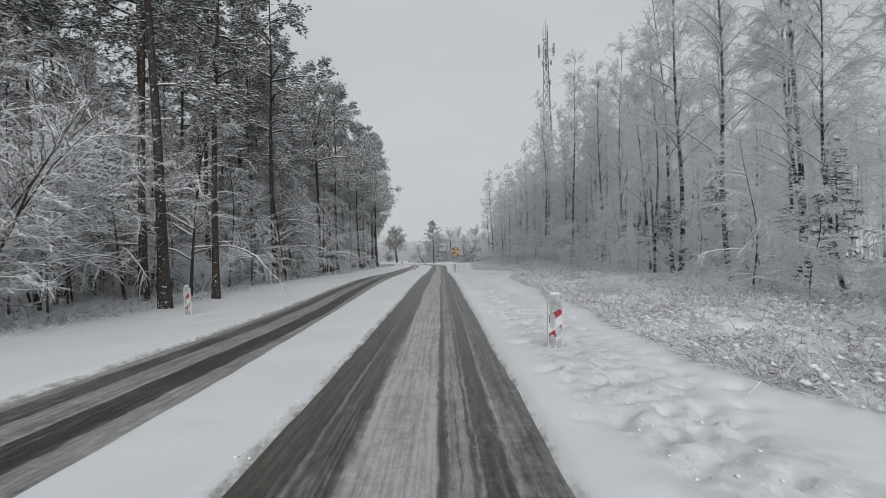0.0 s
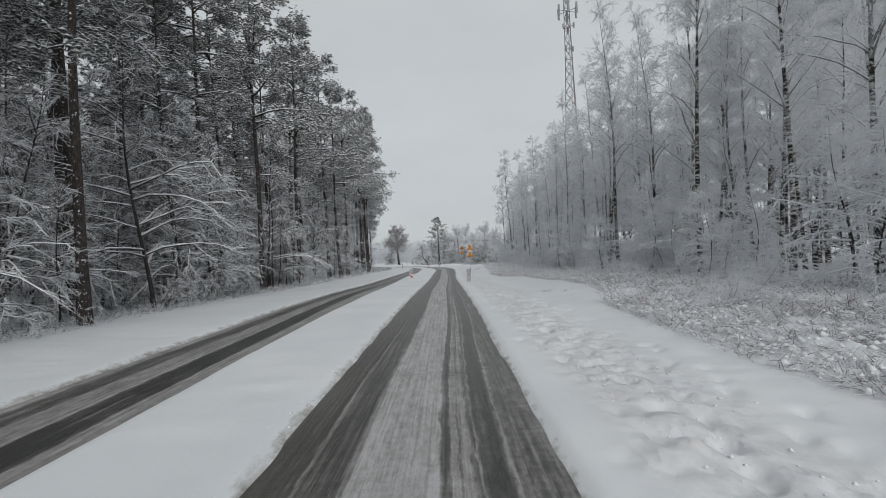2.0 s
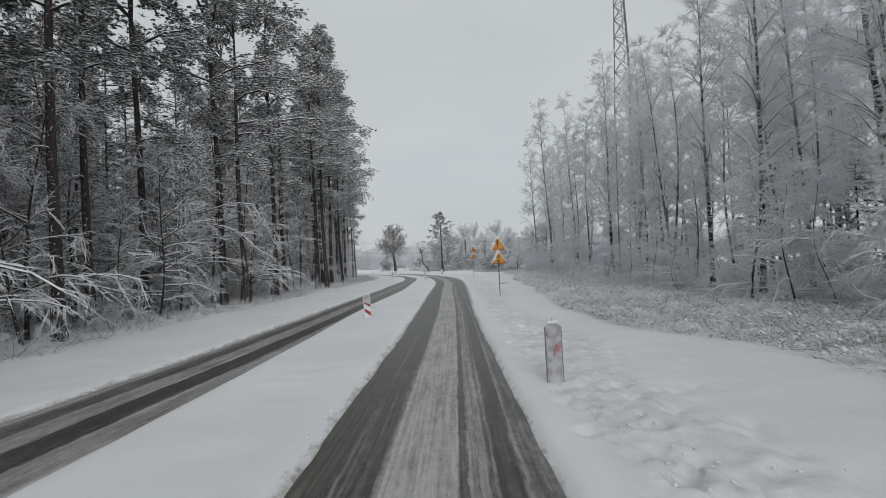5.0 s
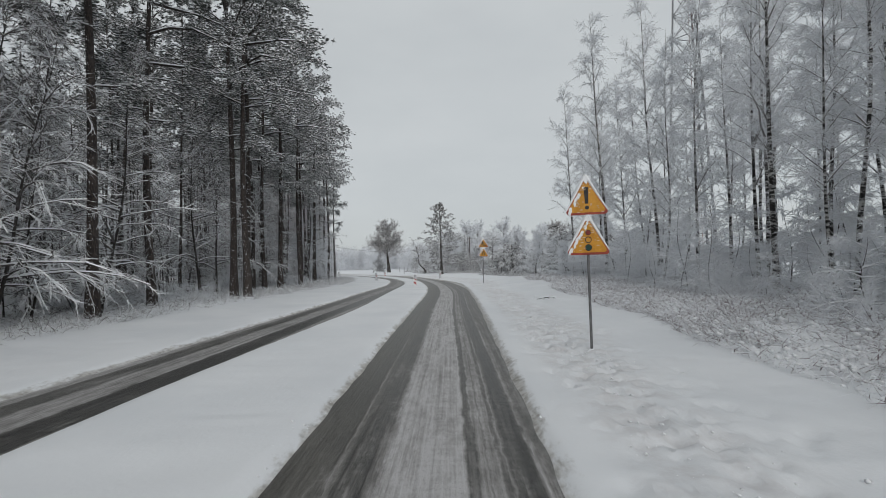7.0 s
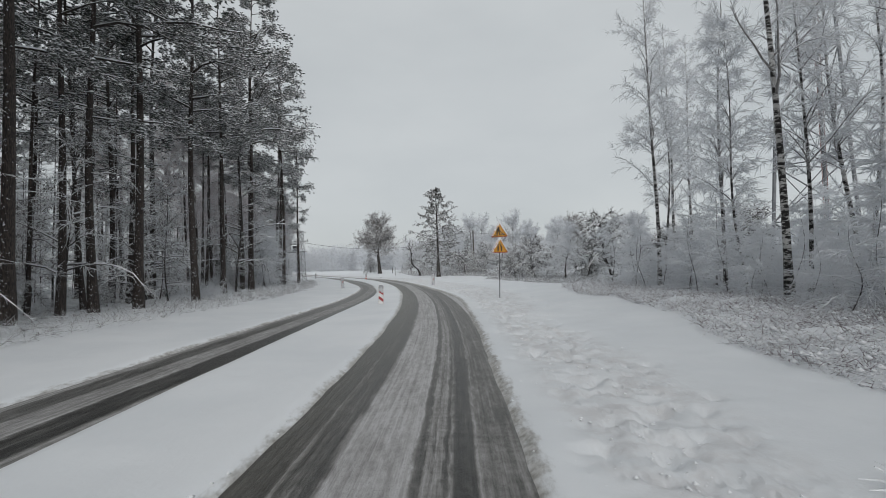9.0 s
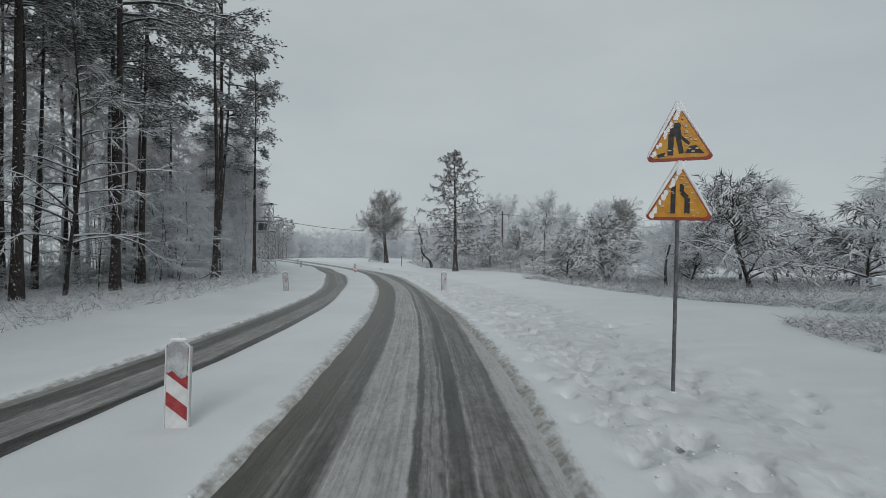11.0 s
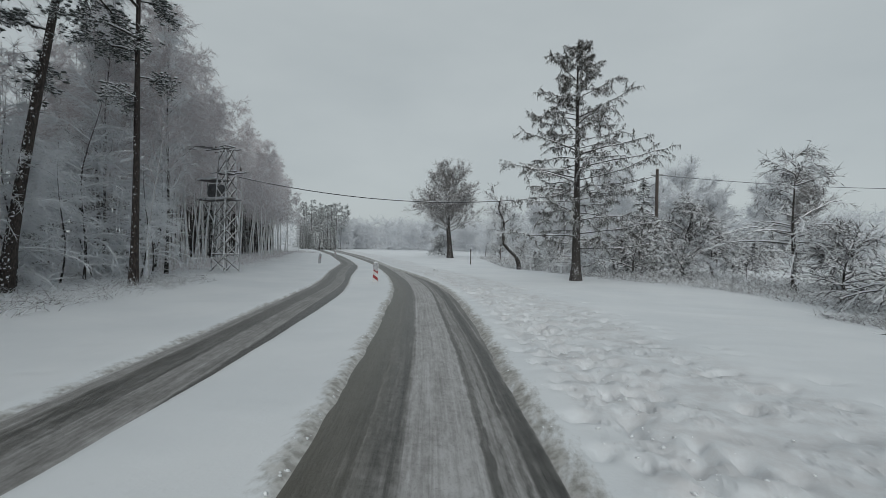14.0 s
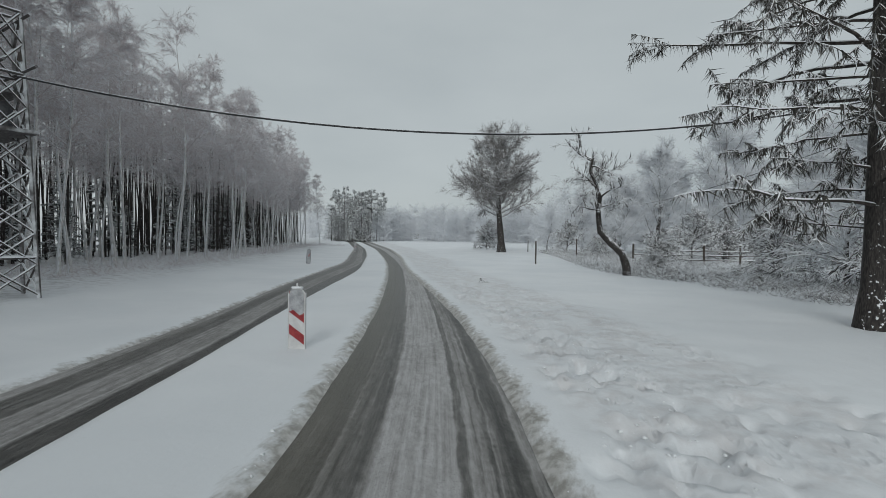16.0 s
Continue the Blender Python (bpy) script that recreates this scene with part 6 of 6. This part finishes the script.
sign_post("two yellow triangular warning signs, speckled with snow, on a grey post", 1.71, 0.825, bang, lights, 31, -1).matrix_basis = set_at(2.3, 69.45, -2, 1, (0, 0), 0.0)
sign_post("two yellow roadworks warning signs edged with snow on a grey post", 2.3, 0.9, works, narrow, 41, -3).matrix_basis = set_at(2.3, 101.5, -6, 1, (0, 1.5), 0.0)


# ---- radio mast ----
def radio_mast():
    thing = empty_thing("radio_mast", "tall grey lattice radio mast with antennas on top", "radio mast")
    hs = np.array((0, 12, 24, 36, 44, 53.0))
    ws = np.array((2.9, 2.2, 1.5, 0.95, 0.75, 0.62))

    def corner(i, z):
        a = radians(30 + 120 * i)
        r = np.interp(z, hs, ws)
        return np.array((math.cos(a) * r, math.sin(a) * r, z))
    zs = np.array((0, 4, 8, 12, 15.5, 19, 22, 25, 27.5, 30, 32.5, 35, 37, 39, 41, 43, 45, 47, 49, 51))
    for i in range(3):
        P = np.array([corner(i, z) for z in hs])
        part("mast_leg", Gather().tubes(P[None], np.array((0.13, 0.12, 0.1, 0.08, 0.07, 0.06))[None], 6).mesh("mast_leg", m_mast), thing)
    for i in range(3):
        g = Gather()
        for z0, z1 in zip(zs[:-1], zs[1:]):
            a, b, c, d = corner(i, z0), corner((i + 1) % 3, z0), corner(i, z1), corner((i + 1) % 3, z1)
            for p, q in ((a, d), (b, c), (c, d)):
                g.tubes(np.array((p, q))[None], np.array((0.045, 0.045))[None], 4)
        part("mast_lattice", g.mesh("mast_lattice", m_mast), thing)
    g = Gather()
    for sx in (-0.2, 0.2):
        g.tubes(np.array(((sx, -0.6, 0), (sx, -0.45, 50.0)))[None], np.array((0.03, 0.03))[None], 4)
    part("cable_ladder", g.mesh("cable_ladder", m_mast_red), thing, "reddish cable ladder")
    for z, r, n in ((48.3, 1.9, 6), (45.2, 1.1, 3), (41.0, 0.8, 2)):
        for i in range(n):
            a = 2 * math.pi * i / n + z
            x, y = math.cos(a) * r, math.sin(a) * r
            arm = part("antenna_arm", bar((0, 0, z), (x, y, z), 0.05, 5).mesh("antenna_arm", m_mast), thing)
            bm_part("antenna_panel", block(x - 0.17, x + 0.17, y - 0.12, y + 0.12, z - (1.1 if n > 3 else 0.5), z + (1.1 if n > 3 else 0.5), 0.03), m_antenna, arm, "pale antenna panel")
    part("lightning_rod", bar((0, 0, 51), (0, 0, 55.5), 0.04, 5).mesh("lightning_rod", m_mast), thing)
    for i in range(3):
        x, y = 0.5 * math.cos(i * 2.1), 0.5 * math.sin(i * 2.1)
        part("whip_aerial", bar((x, y, 50), (x, y, 54.2), 0.035, 5).mesh("whip_aerial", m_mast), thing)
    return thing


radio_mast().matrix_basis = set_at(25.3, 111.0, 12, 1.0)


# ---- transformer pylon and the line across the road ----
def lattice_pylon():
    thing = empty_thing("lattice_pylon", "snow-dusted steel lattice pylon with a transformer box", "pylon")
    top = 6.75

    def corner(i, z):
        r = np.interp(z, (0, top), (0.5, 0.26))
        return np.array((r * (1 if i in (0, 3) else -1), r * (1 if i < 2 else -1), z))
    for i in range(4):
        part("pylon_leg", bar(corner(i, -0.1), corner(i, top), 0.05, 4, 0.04).mesh("pylon_leg", m_rust), thing)
    zs = np.linspace(0.1, top, 10)
    for i in range(4):
        for z0, z1 in zip(zs[:-1], zs[1:]):
            for p, q in ((corner(i, z0), corner((i + 1) % 4, z1)), (corner((i + 1) % 4, z0), corner(i, z1))):
                part("brace", bar(p, q, 0.026, 4).mesh("brace", m_rust), thing)
        for z in (1.0, 3.95, 5.3, top):
            part("brace", bar(corner(i, z), corner((i + 1) % 4, z), 0.04, 4).mesh("brace", m_rust), thing)
    bm_part("platform", block(-1.75, 0.7, -0.45, 0.45, 3.88, 3.97, 0.01), m_rust, thing)
    for sy in (-0.35, 0.35):
        part("strut", bar((-1.45, sy, 3.9), (-0.5, sy, 2.7), 0.035, 4).mesh("strut", m_rust), thing)
    box = bm_part("transformer", block(-1.05, -0.45, -0.32, 0.32, 4.0, 4.75, 0.04), m_steel, thing, "grey transformer box")
    for i in range(5):
        bm_part("cooling_fin", block(-1.0 + i * 0.12, -0.97 + i * 0.12, -0.36, -0.32, 4.1, 4.65), m_steel, box)
    bm_part("roof_plate", block(-1.75, -0.3, -0.5, 0.5, 4.95, 5.02, 0.01), m_rust, thing)
    part("strut", bar((-1.5, 0, 3.95), (-1.5, 0, 4.98), 0.03, 4).mesh("strut", m_rust), thing)
    for z, x0, x1 in ((5.35, -0.9, 1.1), (6.6, -1.3, 0.75)):
        for sy in (-0.28, 0.28):
            part("crossarm", bar((x0, sy, z), (x1, sy, z), 0.04, 4).mesh("crossarm", m_rust), thing)
    for x, z in ((1.05, 5.4), (-1.2, 6.65), (-0.9, 6.65), (-0.6, 6.65)):
        part("insulator", bar((x, 0, z), (x, 0, z + 0.18), 0.05, 8, 0.03).mesh("insulator", m_wood), thing)
    bm_part("snow_lodge", block(-1.75, 0.4, -0.44, 0.44, 3.975, 4.02, 0.02), m_snowcap, thing)
    bm_part("snow_lodge", block(-1.74, -0.31, -0.49, 0.49, 5.022, 5.08, 0.02), m_snowcap, thing)
    return thing


pylon = lattice_pylon()
pylon.matrix_basis = set_at(-20.75, 140.7, -14, 1.0)


def cable(name, a, b, sag, r, label, n=28):
    t = np.linspace(0, 1, n)[:, None]
    P = np.array(a)[None] * (1 - t) + np.array(b)[None] * t
    P[:, 2] -= sag * 4 * (t * (1 - t))[:, 0]
    tagged(new(name, Gather().tubes(P[None], np.full((1, n), r), 6).mesh(name, m_wire)), label, "cable", "overhead cables")


base_z = floor_at(-20.75, 140.7)
pole_foot = floor_at(2.8, 150.5)
cable("overhead_cable", (-19.9, 140.5, 5.33), (2.8, 150.5, pole_foot + 6.35), 1.5, 0.026, "thick sagging cable with snow on it above the road")
cable("overhead_cable", (2.8, 150.5, pole_foot + 6.4), (34, 158, pole_foot + 6.8), 0.7, 0.02, "thin overhead cable from the wooden pole")
cable("overhead_cable", (2.8, 150.5, pole_foot + 5.9), (-6, 196, 6.0), 0.9, 0.018, "thin overhead cable from the wooden pole")
for dy in (-0.25, 0.0, 0.25):
    cable("overhead_cable", (-21.9 + dy, 140.95 + dy, base_z + 6.75), (-46, 138 + dy * 3, base_z + 8.6), 0.8, 0.022, "thin snow-covered cable running into the wood")

utility_pole = empty_thing("utility_pole", "leaning dark wooden pole capped with snow", "pole")
utility_pole.matrix_basis = set_at(2.8, 150.5, 0, 1.0, (0, 0), 0.0)
part("pole_shaft", bar((0, 0, -0.2), (0, 0, 6.75), 0.13, 10, 0.09).mesh("pole_shaft", m_wood), utility_pole)
part("pole_stay", bar((-0.9, -0.1, -0.1), (-0.02, 0, 3.6), 0.08, 8, 0.06).mesh("pole_stay", m_wood), utility_pole)
part("crossarm", bar((-0.35, 0, 6.4), (0.35, 0, 6.4), 0.04, 6).mesh("crossarm", m_wood), utility_pole)
bm_part("snow_cap", block(-0.1, 0.1, -0.1, 0.1, 6.74, 6.86, 0.035), m_snowcap, utility_pole)

# ---- meadow fence ----
fence = empty_thing("meadow_fence", "low wooden rail fence with snow-capped posts", "fence")
fx0, fx1, steps = -5.0, 13.0, 9
posts = [(fx0 + (fx1 - fx0) * i / (steps - 1), 168.5 + 0.35 * i) for i in range(steps)]
for i, (x, y) in enumerate(posts):
    z = floor_at(x, y)
    p = part("fence_post", bar((x, y, z - 0.1), (x, y, z + 1.35), 0.07, 7).mesh("fence_post", m_wood), fence)
    bm_part("snow_cap", block(x - 0.1, x + 0.1, y - 0.1, y + 0.1, z + 1.34, z + 1.48, 0.04), m_snowcap, p)
    if i + 1 < steps:
        x1, y1 = posts[i + 1]
        z1 = floor_at(x1, y1)
        for h in (0.35, 0.65, 0.95):
            part("rail", bar((x, y, z + h), (x1, y1, z1 + h), 0.045, 5).mesh("rail", m_wood), fence)


def marker_post(x, y, h):
    thing = empty_thing("marker_post", "thin dark post with a cap of snow", "post", "thin posts by the meadow")
    part("post_shaft", bar((0, 0, -0.1), (0, 0, h), 0.05, 7).mesh("post_shaft", m_wood), thing)
    bm_part("snow_cap", block(-0.09, 0.09, -0.09, 0.09, h - 0.01, h + 0.16, 0.045), m_snowcap, thing)
    thing.matrix_basis = set_at(x, y, 0, 1, (0, 0), 0.0)


marker_post(-11.2, 164.6, 1.5)
marker_post(-8.9, 171.5, 1.6)
marker_post(-14.8, 187.5, 1.3)


# ---- the far house ----
def far_house():
    thing = empty_thing("house", "distant low house with snow-covered gable roof", "house")
    body = bm_part("house_wall", block(-5, 5, -3.5, 3.5, -0.3, 2.6), m_render, thing)
    bm_part("gable", plate([(-3.5, 2.6), (3.5, 2.6), (0, 6.0)], -5, -4.8), m_render, thing).matrix_basis = pose(0, 0, 0, 0, 0, 90)
    bm_part("gable", plate([(-3.5, 2.6), (3.5, 2.6), (0, 6.0)], 4.8, 5), m_render, thing).matrix_basis = pose(0, 0, 0, 0, 0, 90)
    for s in (-1, 1):
        bm_part("roof_slope", plate([(s * 4.1, 2.05), (s * 4.1, 2.3), (0, 6.3), (0, 6.05)], -5.5, 5.5), m_snowcap, thing, "snow-covered roof slope").matrix_basis = pose(0, 0, 0, 0, 0, 90)
    bm_part("chimney", block(-1.3, -0.7, -0.3, 0.3, 5.2, 7.2), m_brick_red, thing)
    for x in (-3.2, 0, 3.2):
        bm_part("window", block(x - 0.5, x + 0.5, -3.53, -3.48, 0.9, 2.1), m_glass, thing, "dark window")
    bm_part("window", block(4.98, 5.03, -0.5, 0.5, 3.2, 4.3), m_glass, thing, "dark gable window")
    return thing


far_house().matrix_basis = set_at(-72.5, 290, 35, 0.9)


# ---- brushwood and fallen boughs ----
def brush_pile(seed, n, size, label):
    rng = np.random.default_rng(seed)
    thing = empty_thing("brushwood", label, "brushwood", "fallen brushwood")
    for i in range(n):
        a = rng.uniform(0, 6.28)
        st = np.array((rng.normal(0, size * 0.4), rng.normal(0, size * 0.25), rng.uniform(0.0, 0.3)))
        P = grow(rng, st[None], np.array(((math.cos(a), math.sin(a), rng.uniform(-0.1, 0.25)),)), np.array((rng.uniform(0.5, 1.3) * size,)), 5, 0.1, 0.12)
        bough = part("bough", Gather().tubes(P, np.linspace(0.04, 0.012, 5)[None] * rng.uniform(0.6, 1.4), 5).mesh("bough", m_limb), thing)
        k = 8
        p, w = along(P, np.zeros(k, int), rng.uniform(0.2, 1, k))
        part("side_twig", Gather().tubes(grow(rng, p, sideways(rng, w, rng.uniform(0.4, 1, k)), rng.uniform(0.15, 0.5, k), 3, 0.1, 0.15), np.tile(np.array((0.012, 0.01, 0.005)), (k, 1)), 3).mesh("side_twig", m_limb), bough)
    return thing


for sd, x, y, n, s in ((1, 6.8, 131.8, 14, 1.5), (2, 4.6, 130.4, 8, 1.1), (3, 9.0, 131.0, 12, 1.5), (4, 11.5, 130.0, 10, 1.5)):
    brush_pile(sd, n, s, "dark heap of cut brushwood under snow").matrix_basis = set_at(x, y, sd * 50, 1.0, (0, 0), 0.05)
brush_pile(9, 2, 1.6, "fallen bough lying in the snow").matrix_basis = set_at(-17.4, 123.5, 10, 1.0, (0, 0), 0.05)
brush_pile(10, 3, 0.5, "broken branch poking out of the snow").matrix_basis = set_at(3.6, 80.8, 0, 0.8, (0, 0), 0.05)
brush_pile(11, 2, 0.3, "broken branch poking out of the snow").matrix_basis = set_at(-11.5, 151.0, 40, 0.8, (0, 0), 0.0)
